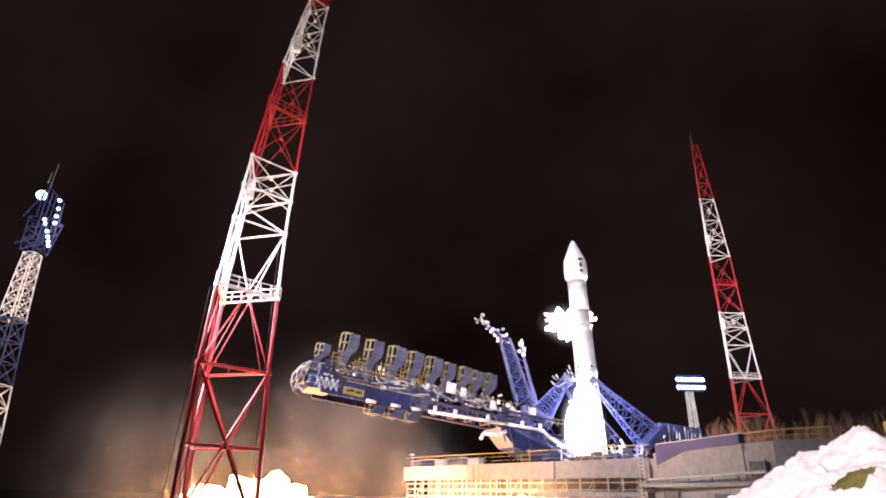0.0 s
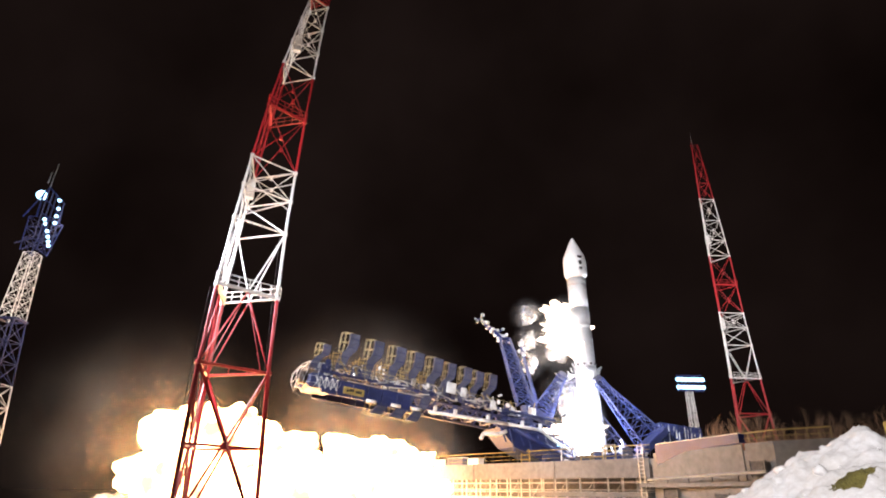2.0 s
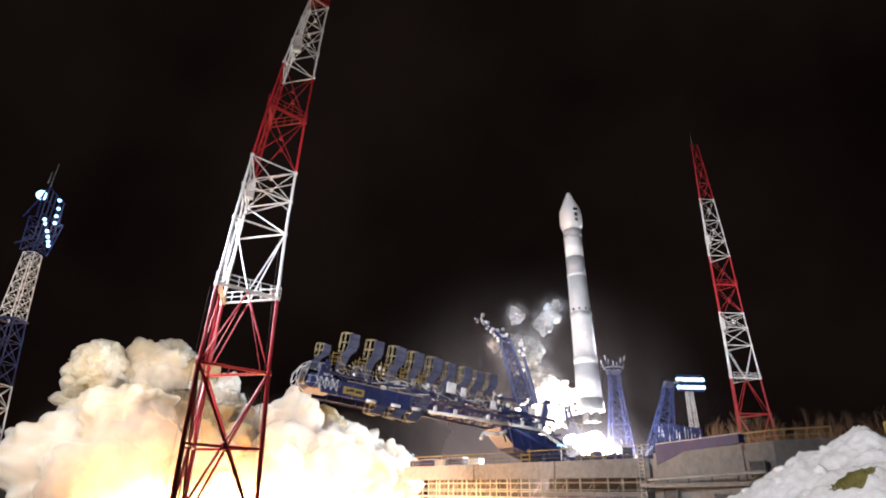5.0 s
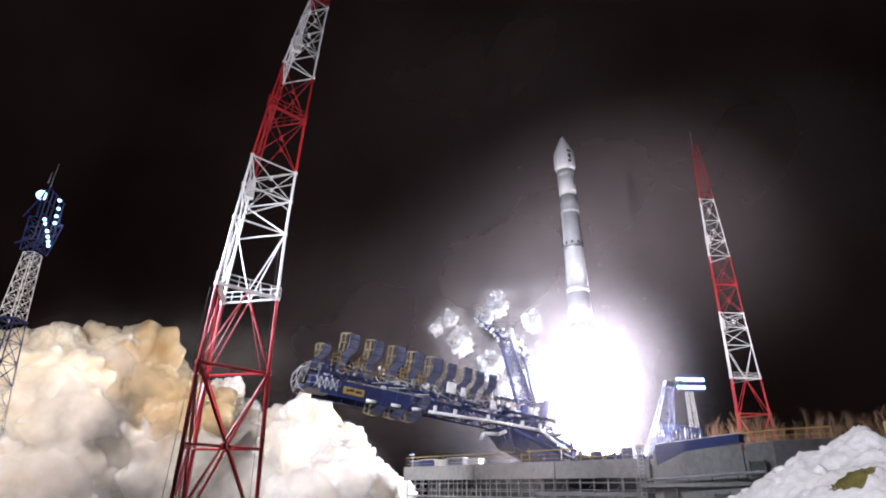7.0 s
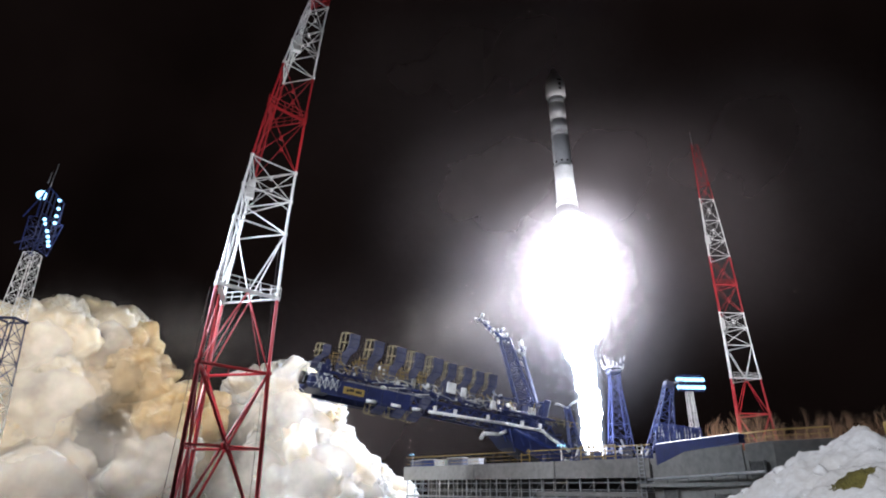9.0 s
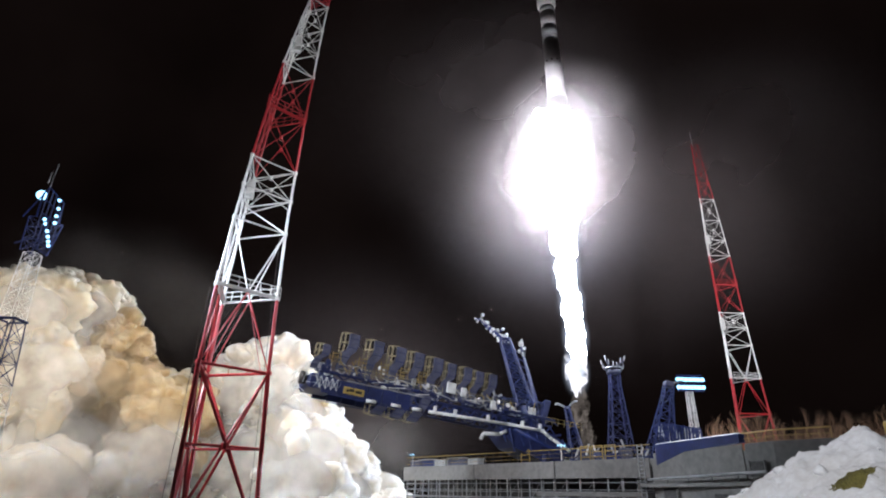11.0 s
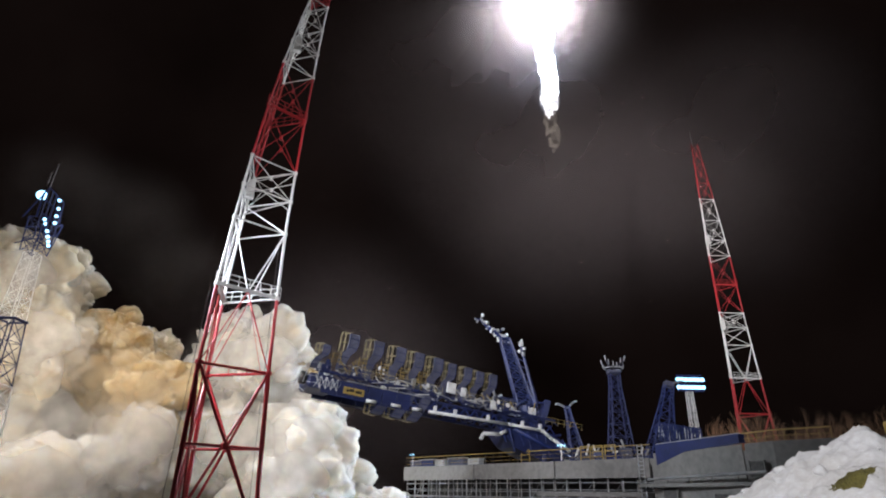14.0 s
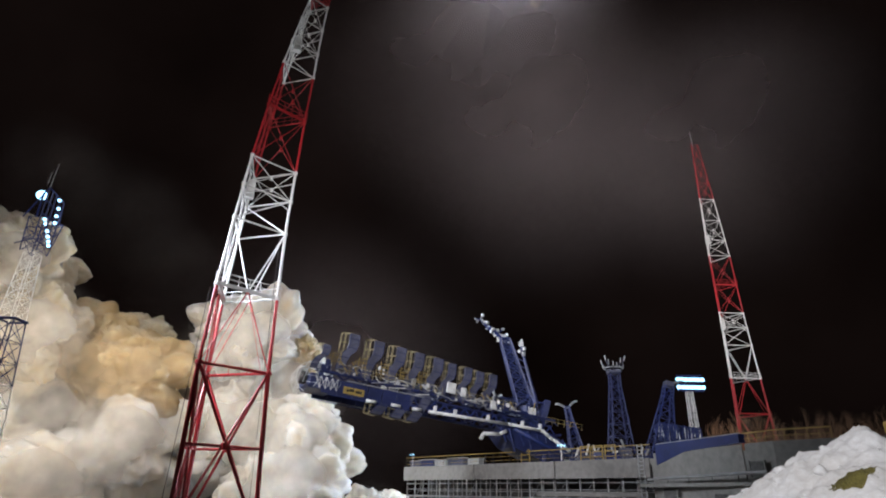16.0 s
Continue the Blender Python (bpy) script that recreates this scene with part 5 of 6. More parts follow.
# radius and distance in metres, then the time, bearing and rise along the way
SMOKE_PATHS = [
    (8.3, 104, [(0.0, -17.69, -0.0951), (1.5, -22.87, -0.0742), (3.5, -23.59, 0.0276), (6.4, -32.16, 0.1037), (9.0, -35.46, 0.1734), (12.5, -37.35, 0.2487), (16.0, -38.8, 0.2942)]),
    (7.3, 111, [(0.0, -17.69, -0.0951), (1.5, -21.57, -0.0739), (3.5, -22.70, 0.0961), (6.4, -28.92, 0.1537), (9.0, -30.67, 0.1963), (12.5, -34.15, 0.2577), (16.0, -37.28, 0.2922)]),
    (9.4, 105, [(0.0, -17.69, -0.0951), (1.5, -20.61, -0.0812), (3.5, -21.92, 0.0079), (6.4, -30.16, 0.0722), (9.0, -33.37, 0.1061), (12.5, -34.99, 0.1655), (16.0, -36.02, 0.1979)]),
    (9.4, 112, [(0.0, -16.73, -0.1025), (1.5, -19.27, -0.0809), (3.5, -20.91, 0.0021), (6.4, -26.58, 0.1311), (9.0, -28.93, 0.1375), (12.5, -30.57, 0.1346), (16.0, -31.66, 0.1553)]),
    (9.4, 106, [(0.0, -16.79, -0.0952), (1.5, -18.36, -0.0807), (3.5, -19.89, -0.0048), (6.4, -23.07, 0.0879), (9.0, -23.87, 0.0809), (12.5, -25.9, 0.101), (16.0, -27.86, 0.1562)]),
    (10.4, 113, [(0.0, -17.56, -0.1094), (1.5, -22.55, -0.1038), (3.5, -26.11, 0.0665), (6.4, -28.3, 0.0209), (9.0, -30.74, 0.0268), (12.5, -32.75, 0.0617), (16.0, -33.9, 0.0901)]),
    (10.4, 107, [(0.0, -17.56, -0.1094), (1.5, -19.05, -0.1036), (3.5, -21.56, -0.0067), (6.4, -23.28, 0.0238), (9.0, -25.0, 0.0228), (12.5, -26.11, 0.0452), (16.0, -27.96, 0.0591)]),
    (9.4, 114, [(0.0, -15.44, -0.0954), (1.5, -16.05, -0.0802), (3.5, -19.80, 0.0784), (6.4, -18.67, 0.0554), (9.0, -17.24, 0.09), (12.5, -18.9, 0.165), (16.0, -19.86, 0.2)]),
    (8.3, 108, [(0.0, -14.06, -0.0956), (1.5, -14.69, -0.0719), (3.5, -15.30, 0.0694), (6.4, -12.75, 0.0609), (9.0, -14.63, 0.1131), (12.5, -16.18, 0.1725), (16.0, -17.58, 0.2364)]),
    (9.4, 115, [(0.0, -10.27, -0.1031), (1.5, -10.68, -0.0946), (3.5, -11.16, 0.0466), (6.4, -10.15, 0.0286), (9.0, -12.58, 0.0798), (12.5, -13.8, 0.1121), (16.0, -15.14, 0.1555)]),
    (9.4, 109, [(0.0, -7.44, -0.0955), (1.5, -7.8, -0.0779), (3.5, -9.18, 0.0561), (6.4, -8.92, 0.006), (9.0, -10.76, 0.0301), (12.5, -12.47, 0.0628), (16.0, -13.55, 0.0758)]),
    (8.3, 116, [(0.0, -4.53, -0.0951), (1.5, -4.82, -0.0689), (3.5, -5.66, 0.056), (6.4, -7.55, -0.0098), (9.0, -7.44, -0.0098), (12.5, -10.12, 0.0056), (16.0, -12.31, 0.0376)]),
    (10.4, 110, [(0.0, -15.77, -0.1099), (1.5, -16.32, -0.1033), (3.5, -17.58, -0.005), (6.4, -17.64, 0.0029), (9.0, -17.31, 0.0189), (12.5, -18.06, 0.0509), (16.0, -18.35, 0.084)]),
    (10.4, 104, [(0.0, -12.06, -0.1177), (1.5, -12.46, -0.1181), (3.5, -12.77, -0.0114), (6.4, -12.72, -0.0193), (9.0, -12.82, -0.0034), (12.5, -13.37, 0.0044), (16.0, -13.91, 0.0123)]),
    (8.3, 111, [(0.0, -1.1, -0.0942), (1.5, -1.7, -0.1001), (3.5, -3.90, 0.0245), (6.4, -5.93, -0.0602), (9.0, -5.34, -0.06), (12.5, -6.16, -0.0524), (16.0, -6.14, -0.0562)]),
    (11.4, 105, [(0.0, -23.68, -0.1274), (1.5, -24.4, -0.1253), (3.5, -24.85, 0.0232), (6.4, -32.48, -0.0096), (9.0, -33.09, -0.0166), (12.5, -33.19, -0.0098), (16.0, -33.55, -0.0099)]),
    (4.7, 112, [(0.0, -17.69, -0.0951), (1.5, -22.87, -0.0742), (3.5, -24.94, 0.0484), (6.4, -35.38, 0.16), (9.0, -36.82, 0.2019), (12.5, -38.37, 0.2909), (16.0, -39.27, 0.3254)]),
    (4.7, 106, [(0.0, -17.69, -0.0951), (1.5, -21.13, -0.0737), (3.5, -25.62, 0.1149), (6.4, -33.37, 0.175), (9.0, -33.92, 0.2235), (12.5, -35.54, 0.2889), (16.0, -38.19, 0.3219)]),
    (4.2, 113, [(0.0, -17.69, -0.0951), (1.5, -21.13, -0.0737), (3.5, -22.23, 0.112), (6.4, -26.8, 0.191), (9.0, -28.72, 0.2244), (12.5, -32.46, 0.2787), (16.0, -36.54, 0.3044)]),
    (4.7, 107, [(0.0, -17.69, -0.0951), (1.5, -21.13, -0.0737), (3.5, -22.43, 0.0728), (6.4, -24.68, 0.1251), (9.0, -28.66, 0.1875), (12.5, -29.54, 0.2217), (16.0, -29.79, 0.207)]),
    (4.7, 114, [(0.0, -16.79, -0.0952), (1.5, -18.43, -0.073), (3.5, -21.22, 0.1341), (6.4, -21.27, 0.1305), (9.0, -22.4, 0.112), (12.5, -25.54, 0.1744), (16.0, -27.34, 0.2182)]),
    (4.7, 108, [(0.0, -15.44, -0.0954), (1.5, -16.11, -0.0724), (3.5, -20.55, 0.1406), (6.4, -20.82, 0.1241), (9.0, -17.25, 0.1531), (12.5, -18.45, 0.2253), (16.0, -21.39, 0.2578)]),
    (4.7, 115, [(0.0, -14.06, -0.0956), (1.5, -14.69, -0.0719), (3.5, -14.54, 0.101), (6.4, -12.45, 0.0921), (9.0, -15.01, 0.1666), (12.5, -16.12, 0.2195), (16.0, -15.87, 0.2587)]),
    (4.2, 109, [(0.0, -10.32, -0.0957), (1.5, -10.82, -0.0708), (3.5, -10.99, 0.1054), (6.4, -10.01, 0.078), (9.0, -11.24, 0.1123), (12.5, -13.23, 0.1649), (16.0, -13.77, 0.2201)]),
    (4.7, 116, [(0.0, -7.44, -0.0955), (1.5, -7.84, -0.0699), (3.5, -7.29, 0.0971), (6.4, -7.11, 0.03), (9.0, -9.41, 0.0628), (12.5, -10.68, 0.1056), (16.0, -11.75, 0.1119)]),
    (4.7, 110, [(0.0, -4.53, -0.0951), (1.5, -4.82, -0.0689), (3.5, -4.26, 0.074), (6.4, -6.12, 0.0137), (9.0, -6.53, 0.0135), (12.5, -9.27, 0.0543), (16.0, -11.01, 0.0722)]),
    (13.0, 124, [(0.0, -16.75, -0.1986), (1.5, -19.53, -0.1297), (3.5, -22.08, -0.0221), (6.4, -27.68, 0.0363), (9.0, -29.57, 0.0575), (12.5, -31.25, 0.0939), (16.0, -32.44, 0.1233)]),
    (13.0, 126, [(0.0, -12.38, -0.2012), (1.5, -15.15, -0.1314), (3.5, -18.26, -0.0207), (6.4, -19.63, 0.0178), (9.0, -20.69, 0.0331), (12.5, -22.82, 0.0636), (16.0, -24.85, 0.086)]),
    (11.0, 124, [(0.0, -12.38, -0.2012), (1.5, -12.88, -0.1319), (3.5, -11.75, -0.019), (6.4, -10.87, -0.0028), (9.0, -12.11, 0.0377), (12.5, -14.44, 0.0871), (16.0, -16.26, 0.1292)]),
]
HAZE_PATHS = [
    (44.0, 150, [(0.0, 13.87, -0.527), (4.2, 13.87, -0.527), (5.2, 13.87, -0.184), (6.3, 15.38, 0.4241), (9.0, 15.57, 0.4663), (12.5, 12.99, 0.5366), (16.0, 10.77, 0.64)]),
    (46.0, 158, [(0.0, 1.29, -0.513), (4.2, 1.29, -0.513), (5.2, 1.29, -0.18), (6.3, 0.9, 0.6856), (9.0, 0.87, 0.7231), (12.5, 0.84, 0.7616), (16.0, 0.82, 0.7879)]),
    (42.0, 166, [(0.0, 26.1, -0.464), (4.2, 26.1, -0.464), (5.2, 26.1, -0.162), (6.3, 29.9, 0.4742), (9.0, 30.09, 0.4941), (12.5, 29.53, 0.5387), (16.0, 28.75, 0.585)]),
    (40.0, 152, [(0.0, 23.12, -0.493), (4.2, 23.12, -0.493), (5.2, 23.12, -0.173), (6.3, 10.0, 0.7583), (9.0, 10.0, 0.7583), (12.5, 10.0, 0.7766), (16.0, 10.0, 0.7668)]),
    (36.0, 146, [(0.0, -6.87, -0.486), (4.2, -6.87, -0.486), (5.2, -6.87, -0.17), (6.3, -7.94, 0.2513), (9.0, -8.03, 0.1014), (12.5, -10.47, 0.1397), (16.0, -11.7, 0.1589)]),
    (26.0, 106, [(0.0, -9.22, 0.0646), (2.4, -7.38, 0.1185), (4.0, -7.38, -0.16), (5.4, -7.38, -0.269), (6.3, -8.88, -0.538), (9.0, -8.88, -0.538), (12.5, -8.88, -0.538), (16.0, -8.88, -0.538)]),
    (26.0, 108, [(0.0, -23.12, 0.0085), (2.4, -25.53, 0.0692), (4.0, -25.53, -0.16), (5.4, -25.53, -0.264), (6.3, -22.95, -0.528), (9.0, -22.95, -0.528), (12.5, -22.95, -0.528), (16.0, -22.95, -0.528)]),
    (17.0, 122, [(0.0, 3.85, -0.426), (4.2, 3.85, -0.426), (5.2, 3.85, -0.149), (6.3, 3.94, 0.2576), (9.0, -0.04, 0.2567), (12.5, -12.11, -0.1000), (16.0, -16.3, -0.1000)]),
    (15.0, 118, [(0.0, 9.43, -0.424), (4.2, 9.43, -0.424), (5.2, 9.43, -0.148), (6.3, 10.22, 0.297), (9.0, 4.53, 0.2987), (12.5, -10.16, -0.1000), (16.0, -14.49, -0.1000)]),
    (20.0, 124, [(0.0, -22.08, -0.444), (4.2, -22.08, -0.444), (5.2, -22.08, -0.155), (6.3, -23.77, 0.1546), (9.0, -26.15, 0.203), (12.5, -30.18, 0.3502), (16.0, -31.65, 0.3936)]),
    (17.0, 126, [(0.0, -16.64, -0.413), (4.2, -16.64, -0.413), (5.2, -16.64, -0.145), (6.3, -18.04, 0.1629), (9.0, -21.46, 0.2124), (12.5, -24.8, 0.2998), (16.0, -26.63, 0.3335)]),
    (17.0, 120, [(0.0, -28.72, -0.433), (4.2, -28.72, -0.433), (5.2, -28.72, -0.152), (6.3, -30.47, 0.1267), (9.0, -32.33, 0.2055), (12.5, -35.86, 0.3727), (16.0, -37.67, 0.4409)]),
    (12.0, 104, [(0.0, -1.84, 0.0252), (4.2, -0.86, 0.0597), (5.4, -0.86, -0.226), (6.3, -1.78, -0.452), (9.0, -1.78, -0.452), (12.5, -1.78, -0.452), (16.0, -1.78, -0.452)]),
    (9.0, 68, [(0.0, 20.0, -0.5), (4.2, 20.0, -0.5), (5.4, 20.0, -0.2), (6.3, 19.0, 0.05), (8.0, 21.0, 0.04), (9.2, 23.0, -0.25), (12.5, 23.0, -0.5), (16.0, 23.0, -0.5)]),
    (8.0, 69, [(0.0, 10.0, -0.5), (4.2, 10.0, -0.5), (5.4, 10.0, -0.2), (6.3, 9.0, 0.04), (8.0, 7.0, 0.03), (9.2, 5.0, -0.25), (12.5, 5.0, -0.5), (16.0, 5.0, -0.5)]),
]
VENT_PATHS = [
    (1.9, 92, [(0.0, 12.42, 0.2854), (0.8, 12.3, 0.2835), (1.5, 12.27, 0.2754), (2.5, 11.8, 0.2656), (3.5, 11.54, 0.2708), (4.2, 11.26, 0.271), (5.4, 11.14, 0.0712), (6.3, 12.97, -0.0108), (9.0, 12.97, -0.0108), (16.0, 12.97, -0.0108)]),
    (2.4, 93, [(0.0, 12.97, -0.0108), (0.8, 12.97, -0.0108), (1.5, 12.58, 0.2552), (2.5, 11.46, 0.2459), (3.5, 10.06, 0.2367), (4.2, 9.79, 0.2368), (5.4, 10.63, 0.0711), (6.3, 12.97, -0.0108), (9.0, 12.97, -0.0108), (16.0, 12.97, -0.0108)]),
    (2.4, 92, [(0.0, 12.97, -0.0108), (0.8, 12.97, -0.0108), (1.5, 12.97, -0.0108), (2.5, 12.14, 0.2068), (3.5, 10.21, 0.1931), (4.2, 9.95, 0.1979), (5.4, 11.14, 0.0712), (6.3, 12.97, -0.0108), (9.0, 12.97, -0.0108), (16.0, 12.97, -0.0108)]),
    (1.7, 93, [(0.0, 12.97, -0.0108), (0.8, 12.46, 0.2375), (1.5, 11.9, 0.296), (2.5, 11.64, 0.3013), (3.5, 11.93, 0.3063), (4.2, 11.64, 0.3013), (5.4, 11.14, 0.0712), (6.3, 12.97, -0.0108), (9.0, 12.97, -0.0108), (16.0, 12.97, -0.0108)]),
]
STEAM_PATHS = [
    (2.8, 98, [(0.0, 12.66, 0.2771), (0.8, 12.14, 0.2856), (1.5, 11.59, 0.286), (2.5, 11.59, 0.286), (3.5, 11.03, 0.2863), (4.2, 10.77, 0.2916), (6.3, 8.45, 0.2571), (7.2, 6.18, 0.2375), (8.0, 3.35, -0.0600), (8.6, 1.29, -0.3000), (16.0, -3.55, -0.3000)]),
    (3.8, 98, [(0.0, 12.97, -0.0108), (0.8, 12.97, -0.0108), (1.5, 11.46, 0.2459), (2.5, 11.7, 0.236), (3.5, 10.58, 0.2267), (4.2, 10.06, 0.2367), (6.3, 6.15, 0.2178), (7.2, 4.47, 0.1983), (8.0, 1.24, -0.0909), (8.6, -0.73, -0.3000), (16.0, -3.55, -0.3000)]),
    (3.8, 98, [(0.0, 12.97, -0.0108), (0.8, 12.97, -0.0108), (1.5, 12.67, 0.0713), (2.5, 11.57, 0.1975), (3.5, 9.44, 0.2076), (4.2, 8.91, 0.2174), (6.3, 3.94, 0.2576), (7.2, 1.67, 0.2471), (8.0, 0.16, -0.0737), (8.6, -1.78, -0.3000), (16.0, -4.53, -0.3000)]),
    (2.3, 98, [(0.0, 11.58, 0.2839), (0.8, 10.17, 0.2766), (1.5, 8.8, 0.2926), (2.5, 8.81, 0.2977), (3.5, 8.53, 0.2978), (4.2, 8.53, 0.2978), (6.3, 3.38, 0.2987), (7.2, 0.5, 0.2877), (8.0, 0.14, -0.0600), (8.6, -1.82, -0.3000), (16.0, -4.53, -0.3000)]),
    (2.6, 98, [(0.0, 12.97, -0.0108), (0.8, 12.97, -0.0108), (1.5, 13.01, 0.2951), (2.5, 12.45, 0.2956), (3.5, 12.51, 0.311), (4.2, 11.95, 0.3114), (6.3, 10.2, 0.2868), (7.2, 8.51, 0.2875), (8.0, 5.49, -0.0600), (8.6, 2.83, -0.3000), (16.0, -3.55, -0.3000)]),
    (3.2, 98, [(0.0, 12.97, -0.0108), (0.8, 12.97, -0.0108), (1.5, 12.97, -0.0108), (2.5, 12.49, 0.1598), (3.5, 11.21, 0.1694), (4.2, 10.94, 0.1694), (6.3, 8.28, 0.1792), (7.2, 6.64, 0.1698), (8.0, 4.4, -0.0900), (8.6, 1.29, -0.3000), (16.0, -3.55, -0.3000)]),
    (2.1, 98, [(0.0, 12.97, -0.0108), (0.8, 12.24, 0.2357), (1.5, 9.56, 0.2567), (2.5, 8.43, 0.2471), (3.5, 6.77, 0.2574), (4.2, 6.75, 0.2474), (6.3, 1.1, 0.2571), (7.2, -0.64, 0.2769), (8.0, -0.93, -0.0600), (8.6, -1.82, -0.3000), (16.0, -4.53, -0.3000)]),
    (2.4, 98, [(0.0, 11.75, -0.0112), (0.8, 11.6, -0.0113), (1.5, 10.01, 0.2171), (2.5, 7.8, 0.2079), (3.5, 6.96, 0.1984), (4.2, 6.69, 0.2032), (6.3, 5.68, 0.2986), (7.2, 3.95, 0.2883), (8.0, 1.28, -0.1421), (8.6, -0.73, -0.3000), (16.0, -3.55, -0.3000)]),
    (3.4, 98, [(0.0, 12.97, -0.0108), (0.8, 12.97, -0.0108), (1.5, 12.97, -0.0108), (2.5, 9.88, 0.1696), (3.5, 8.26, 0.1698), (4.2, 7.72, 0.1698), (6.3, 6.85, 0.3193), (7.2, 5.12, 0.3197), (8.0, 1.28, -0.1421), (8.6, -0.73, -0.3000), (16.0, -3.55, -0.3000)]),
    (3.2, 98, [(0.0, 12.97, -0.0108), (0.8, 12.97, -0.0108), (1.5, 12.97, -0.0108), (2.5, 11.32, 0.1238), (3.5, 9.8, 0.1419), (4.2, 9.32, 0.1604), (6.3, 10.01, 0.2171), (7.2, 7.8, 0.2079), (8.0, 4.37, -0.1411), (8.6, 0.29, -0.3000), (16.0, -3.55, -0.3000)]),
]
FIRE_PATHS = [
    # The first two are added low by the deck edge to light its fascia.
    (3.0, 92, [(0.0, 2.0, -0.0272), (1.6, 2.0, -0.025), (2.6, 2.0, -0.09), (4.2, 2.0, -0.11), (5.6, 2.0, -0.15), (6.2, 2.0, -0.4), (16.0, 2.0, -0.41)]),
    (3.0, 84, [(0.0, 7.0, -0.0298), (1.6, 7.0, -0.0274), (2.6, 7.0, -0.09), (4.2, 7.0, -0.11), (5.6, 7.0, -0.15), (6.2, 7.0, -0.4), (16.0, 7.0, -0.41)]),
    (10.8, 97, [(0.0, -16.04, -0.077), (0.8, -17.7, -0.0435), (1.5, -19.1, 0.0102), (2.5, -20.62, 0.0252), (3.5, -20.6, 0.0223), (4.2, -20.4, 0.0081), (5.6, -20.45, -0.3), (6.2, -20.31, -0.55), (16.0, -20.31, -0.56)]),
    (7.4, 98, [(0.0, -10.32, -0.0957), (0.8, -8.68, -0.042), (1.5, -6.43, 0.0152), (2.5, -8.03, 0.0312), (3.5, -9.13, 0.0476), (4.2, -9.6, 0.0389), (5.6, -8.26, -0.3), (6.2, -8.18, -0.55), (16.0, -8.18, -0.56)]),
    (9.3, 97, [(0.0, -13.03, -0.1103), (0.8, -14.29, -0.0658), (1.5, -15.11, -0.0199), (2.5, -15.05, 0.0362), (3.5, -15.67, 0.0524), (4.2, -16.08, 0.0439), (5.6, -14.75, -0.3), (6.2, -14.64, -0.55), (16.0, -14.64, -0.56)]),
    (5.9, 98, [(0.0, -3.57, -0.0873), (0.8, -2.67, -0.0562), (1.5, -1.77, -0.0079), (2.5, -2.87, 0.0248), (3.5, -3.41, 0.0331), (4.2, -3.9, 0.0245), (5.6, -3.46, -0.3), (6.2, -3.42, -0.55), (16.0, -3.42, -0.56)]),
    (5.4, 97, [(0.0, -16.14, -0.0659), (0.8, -17.58, -0.005), (1.5, -19.15, 0.0666), (2.5, -19.77, 0.0827), (3.5, -19.4, 0.0653), (4.2, -19.2, 0.0347), (5.6, -18.3, -0.3), (6.2, -18.17, -0.55), (16.0, -18.17, -0.56)]),
]


def billows(name, table, shapes, label, category, group):
    made = []
    for i, (r, d, path) in enumerate(table):
        pick = shapes
        if name == "smoke_billow":
            # Tan paints the shaded hollow, cream the dimmer upper left.
            pick = TAN_SHAPES if i in (3, 4, 19, 23) else CREAM_SHAPES if i in (0, 1, 2, 16, 17, 18, 20) else shapes
        r = r * 0.58 if name == "vapour_billow" else r
        ob = put(name, sized(pick[i % len(pick)], r, name))
        tagged(ob, label, category, group)
        made.append((ob, d, path, i))
    return made


CREAM_SHAPES = [lumpy(s, 6, (1, 1, 0.95), 0.32, CREAMSMOKE, "smoke_shape", 1.15, 7, 0.46) for s in range(5)]
TAN_SHAPES = [lumpy(s, 6, (1, 1, 0.95), 0.36, TANSMOKE, "smoke_shape", 1.1, 7, 0.45) for s in range(5)]
smoke = billows("smoke_billow", SMOKE_PATHS, SMOKE_SHAPES, "billowing cream-white exhaust smoke from the flame trench", "smoke", "exhaust smoke")
steam = billows("vapour_billow", STEAM_PATHS, STEAM_SHAPES, "white vapour venting beside the rocket", "vapour", "vapour beside the rocket")
fire = billows("fire_ball", FIRE_PATHS, FIRE_SHAPES, "blinding yellow-white fire in the flame trench outlet", "fire", "fire of the launch")

haze_veil = []
for i, (r, d, path) in enumerate(HAZE_PATHS):
    ob = put("smoke_haze", HAZE_SHAPES[i])
    if i < 5:
        r, d = r * 2.5, d * 1.6
    ob.scale = (r, r, r)
    tagged(ob, "thin drifting veil of smoke haze", "smoke", "smoke haze")
    haze_veil.append((ob, d, path, 0))
# Sheets added to travel with the flame; lit by it, they make its halo.
glow_haze = []
for r, back, haze_mat in ((70, 80.0, WIDEHAZE), (34, 16.0, LITHAZE), (17, -8.5, LITHAZE), (11, -7.5, GLOWHAZE)):
    ob = put("smoke_haze", domed(lumpy(99, 5, (1, 0.3, 1), 0.0, haze_mat, "haze_shape", 1.0, 2)))
    ob.scale = (r, r, r)
    tagged(ob, "thin smoke haze added for the halo and sky glow around the flame", "smoke", "smoke haze")
    glow_haze.append((ob, back))
soft_smoke = []
for i, (r, d, path) in enumerate(SMOKE_PATHS[:16]):
    ob = put("soft_smoke", domed(lumpy(120 + i, 5, (1, 0.4, 1), 0.05, SOFTTAN if i in (3, 4) else SOFTSMOKE, "soft_shape", 1.4, 3)))
    ob.scale = (r * 1.22,) * 3
    tagged(ob, "soft outer smoke around the exhaust billows", "smoke", "exhaust smoke")
    soft_smoke.append((ob, d - r * 0.95, path))
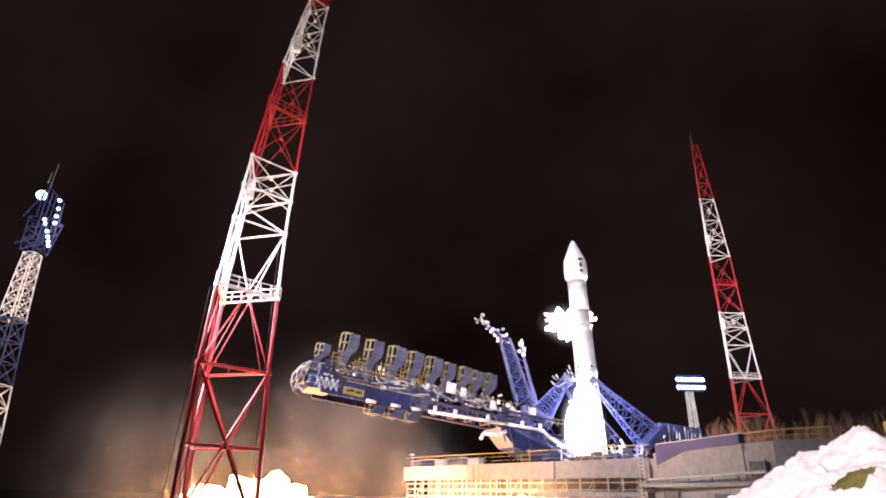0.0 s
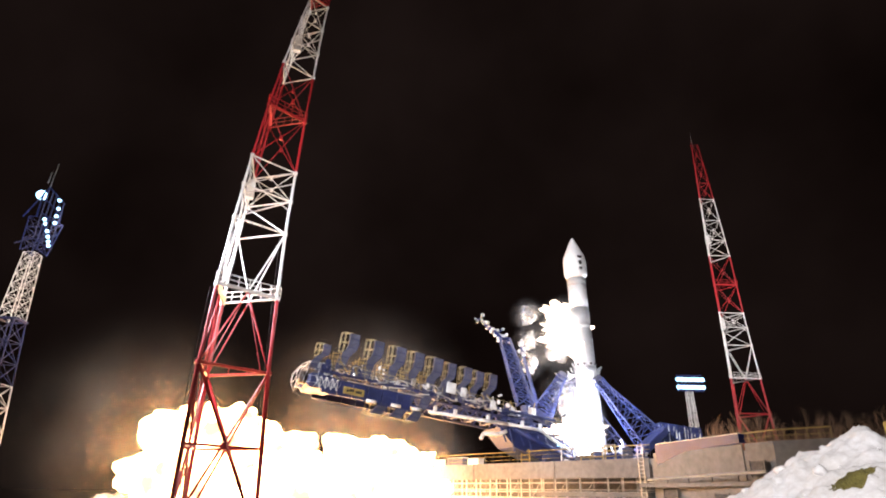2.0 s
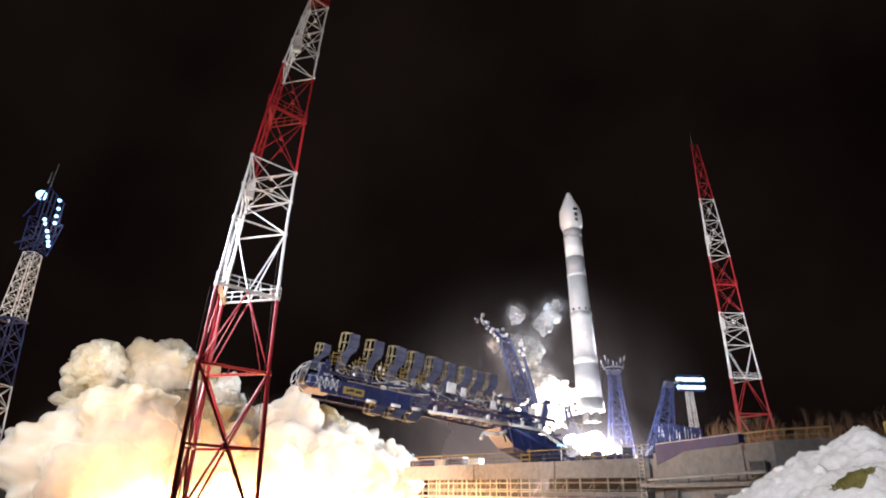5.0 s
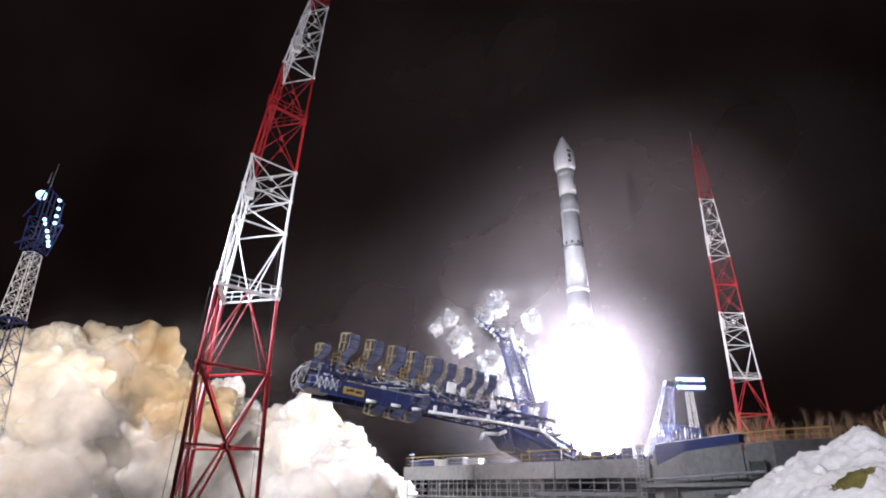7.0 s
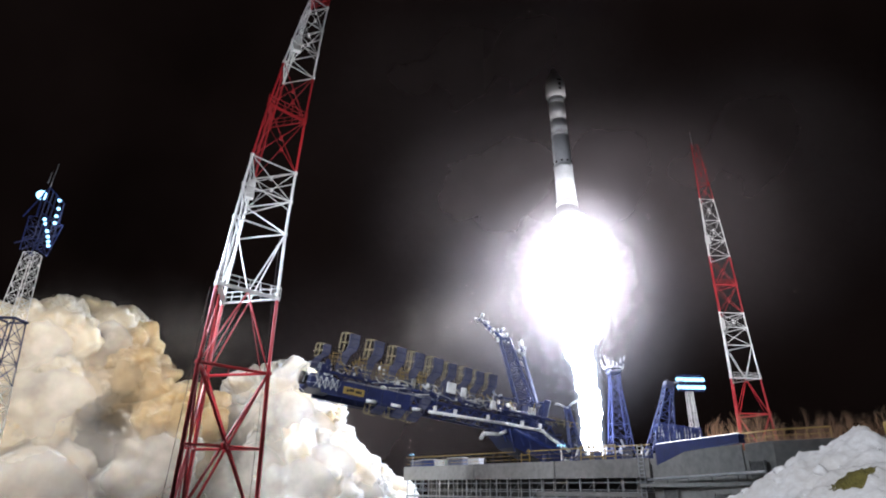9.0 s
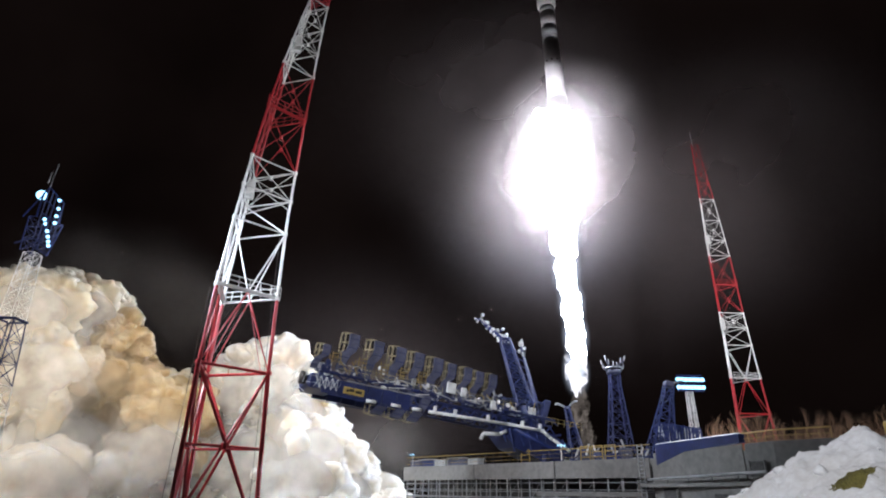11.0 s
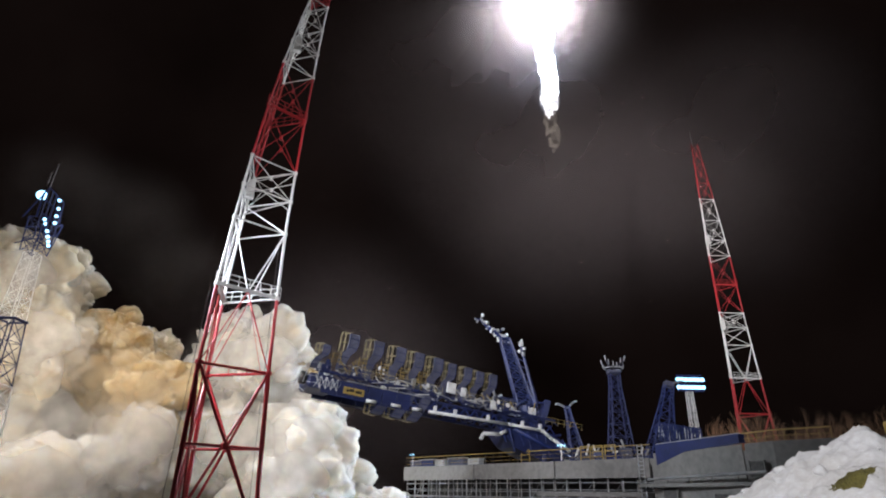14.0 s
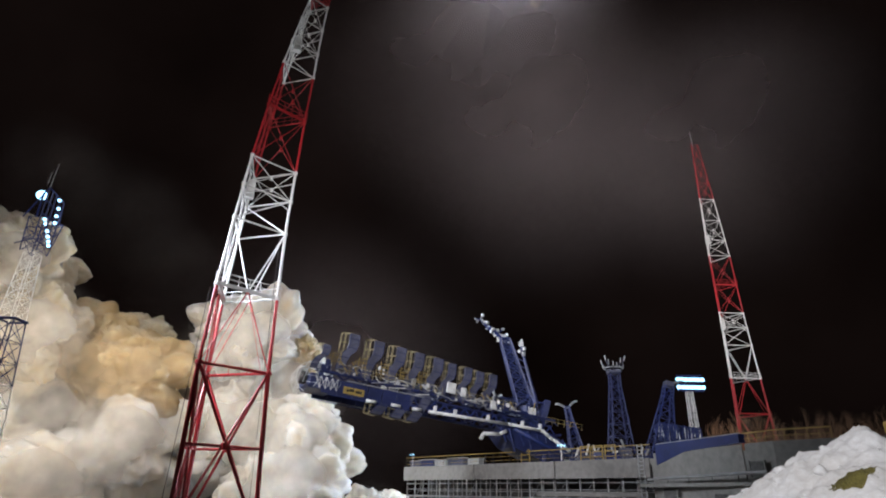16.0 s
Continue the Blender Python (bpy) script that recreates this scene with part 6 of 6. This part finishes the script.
for i, (r, d, path) in enumerate(STEAM_PATHS):
    ob = put("soft_vapour", domed(lumpy(150 + i, 5, (1, 0.4, 1), 0.05, SOFTVAPOUR, "soft_shape", 1.4, 3)))
    ob.scale = (r * 1.7,) * 3
    tagged(ob, "soft outer fog around the venting vapour", "vapour", "vapour beside the rocket")
    soft_smoke.append((ob, d - r * 1.1, path))
vent = billows("glowing_vapour", VENT_PATHS, VENT_SHAPES, "glowing vapour and fire venting beside the rocket", "fire", "burning vapour")


# ================= what moves =================
# height gained and drift of the rocket's foot
CLIMB = [(0, 0.0, 0.0, 0.0, 0.0), (1.5, 0.0, 0.0, 0.0, 0.0), (2, 0.42, -0.07, 0.0, 0.0), (2.5, 1.26, -0.01, 0.0, 0.0), (3, 2.22, -0.04, 0.0, 0.0), (3.5, 3.5, -0.05, 0.0, 0.0), (4, 5.35, -0.02, 0.0, 0.0), (4.2, 6.0, -0.07, 0.0, 0.0), (4.6, 7.5, -0.11, 0.0, 0.0), (5.2, 10.1, -0.18, 0.0, 0.0), (5.8, 13.1, -0.25, 0.0, 0.0), (6.3, 15.92, -0.31, 0.0, 0.0), (6.5, 17.23, -0.32, 0.0, 0.0), (7, 20.74, -0.51, 0.0, 0.0), (7.5, 24.34, -0.71, 0.0, 0.0), (8, 28.17, -0.9, 0.0, 0.0), (8.5, 32.25, -1.08, 0.0, 0.0), (9, 36.45, -1.28, 0.0, 0.0), (9.2, 38.24, -1.4, 0.0, 0.0), (10.2, 49.0, -1.6, 0.0, -0.3), (11.3, 63.0, -1.7, 0.0, -0.5), (12.0, 72.0, -2.0, 0.0, -0.7), (12.5, 78.0, -2.4, 0.0, -0.8), (13.1, 87.0, -2.4, 0.0, -0.9), (13.7, 96.5, -2.6, 0.0, -1.0), (14.3, 107.0, -2.8, 0.0, -1.1), (15.0, 120.0, -3.0, 0.0, -1.3), (15.5, 130.0, -3.2, 0.0, -1.4), (16.0, 141.0, -3.4, 0.0, -1.5)]


def motions():
    times = [t for t, *_ in CLIMB]
    walk(rocket_ob, [(t, pose(ROCKET.x + dx + 1.25, ROCKET.y + dy, 5.4 + h, 0, tilt - 1.55, 0)) for t, h, dx, dy, tilt in CLIMB])
    # flame pieces trail below the nozzles and stretch out as the rocket climbs
    for i, (ob, r, drop) in enumerate(flame_pieces):
        rows = []
        for t, h, dx, dy, tilt in CLIMB:
            late = float(np.interp(t, [6.3, 7.0, 8.0, 8.6, 9.2], [8.5, 8.0, 6.5, 2.0, -1.0]))
            low = -13.0 - r * 0.5
            if i in (2, 3) and t < 4.5:
                z = (-6.0 if i == 2 else 6.6) + 0.2 * h
            elif i < 4 and t < 4.5:
                z = low
            else:
                z = max(h - drop - late * (1.0 if i < 3 else 0.5), -13.0 - r * 0.5)
            lag = 0.26 * i * min(1.0, h / 30)
            sway = 0.30 * math.sin(1.7 * i + t * 2.1) * min(1.0, i / 4)
            # At first the fourth piece hangs before the tank, standing in for its glare.
            near = 4.2 if i == 3 and t < 4.5 else 0.0
            lag -= near * 0.3
            x = dx + lag + sway + float(np.interp(t, [6.0, 7.0, 9.0, 9.2], [0.5, 2.2, 2.0, 1.2])) * (1.0 if i < 3 else 0.4)
            if t > 9.5:
                head, tip, head_x, tip_x = (float(np.interp(t, [row[0] for row in TRAIL], [row[k] for row in TRAIL])) for k in (1, 2, 3, 4))
                f = (drop - 1.0) / 40.5
                z, x = head + (tip - head) * f - 5.4, head_x + (tip_x - head_x) * f + sway
            rows.append((t, pose(ROCKET.x + x, ROCKET.y + dy - near, 5.4 + z, 0, 0, 40 * i)))
        walk(ob, rows)
    for made, spin in ((smoke, 9.0), (steam, 12.0), (fire, 10.0), (vent, 8.0)):
        for ob, d, path, i in made:
            rows = []
            for t, az, slope in path:
                p = bearing(az, slope, d)
                rows.append((t, pose(p.x, p.y, p.z, spin * 0.3 * math.sin(i), spin * 0.04 * t * (1 if i % 2 else -1), 63 * i % 360 + 1.6 * t * (1 if i % 3 else -1))))
            walk(ob, rows)
    for ob, d, path, i in haze_veil:
        walk(ob, [(t, pose(*bearing(az, slope, d), 0, 0, -path[0][1])) for t, az, slope in path])
    for k, (ob, back) in enumerate(glow_haze):
        rows = []
        for t, h, dx, dy, tilt in CLIMB:
            z = min(25.0 + h * 1.7, 175.0) if k == 0 else min(0.4 + h, 104.0)
            rows.append((t, pose(ROCKET.x + dx, ROCKET.y + back, z if t > 5 else -70.0, 0, 0, -13)))
        walk(ob, rows)
    for ob, d, path in soft_smoke:
        walk(ob, [(t, pose(*bearing(az, slope, d), 0, 0, -az)) for t, az, slope in path])
    # support arms swing open as the rocket leaves
    def swing(ob, foot, closed, opened, t0, t1):
        a, b = pose(*foot, *closed), pose(*foot, *opened)
        walk(ob, [(0.0, a), (t0, a), (t1, b), (16.0, b)])
    swing(arm_a, ARM_A, (0, -33, 0), (0, 0, 0), 1.6, 4.0)
    leaning, opened = pose(*(ARM_B + Vector((-0.7, 1.2, 3.1))), 2, -44, 0), pose(*ARM_B, 0, 14, 0)
    walk(arm_b, [(0.0, leaning), (1.6, leaning), (4.0, opened), (16.0, opened)])
    low, mid, flat = pose(*ARM_D, 0, 38, 0), pose(*ARM_D, 0, -15, 0), pose(*ARM_D, 0, -74, 0)
    walk(arm_d, [(0.0, low), (1.6, low), (2.9, mid), (4.2, flat), (16.0, flat)])
    swing(arm_c, ARM_C, (0, 6, 0), (0, -9, 0), 1.6, 3.3)


motions()
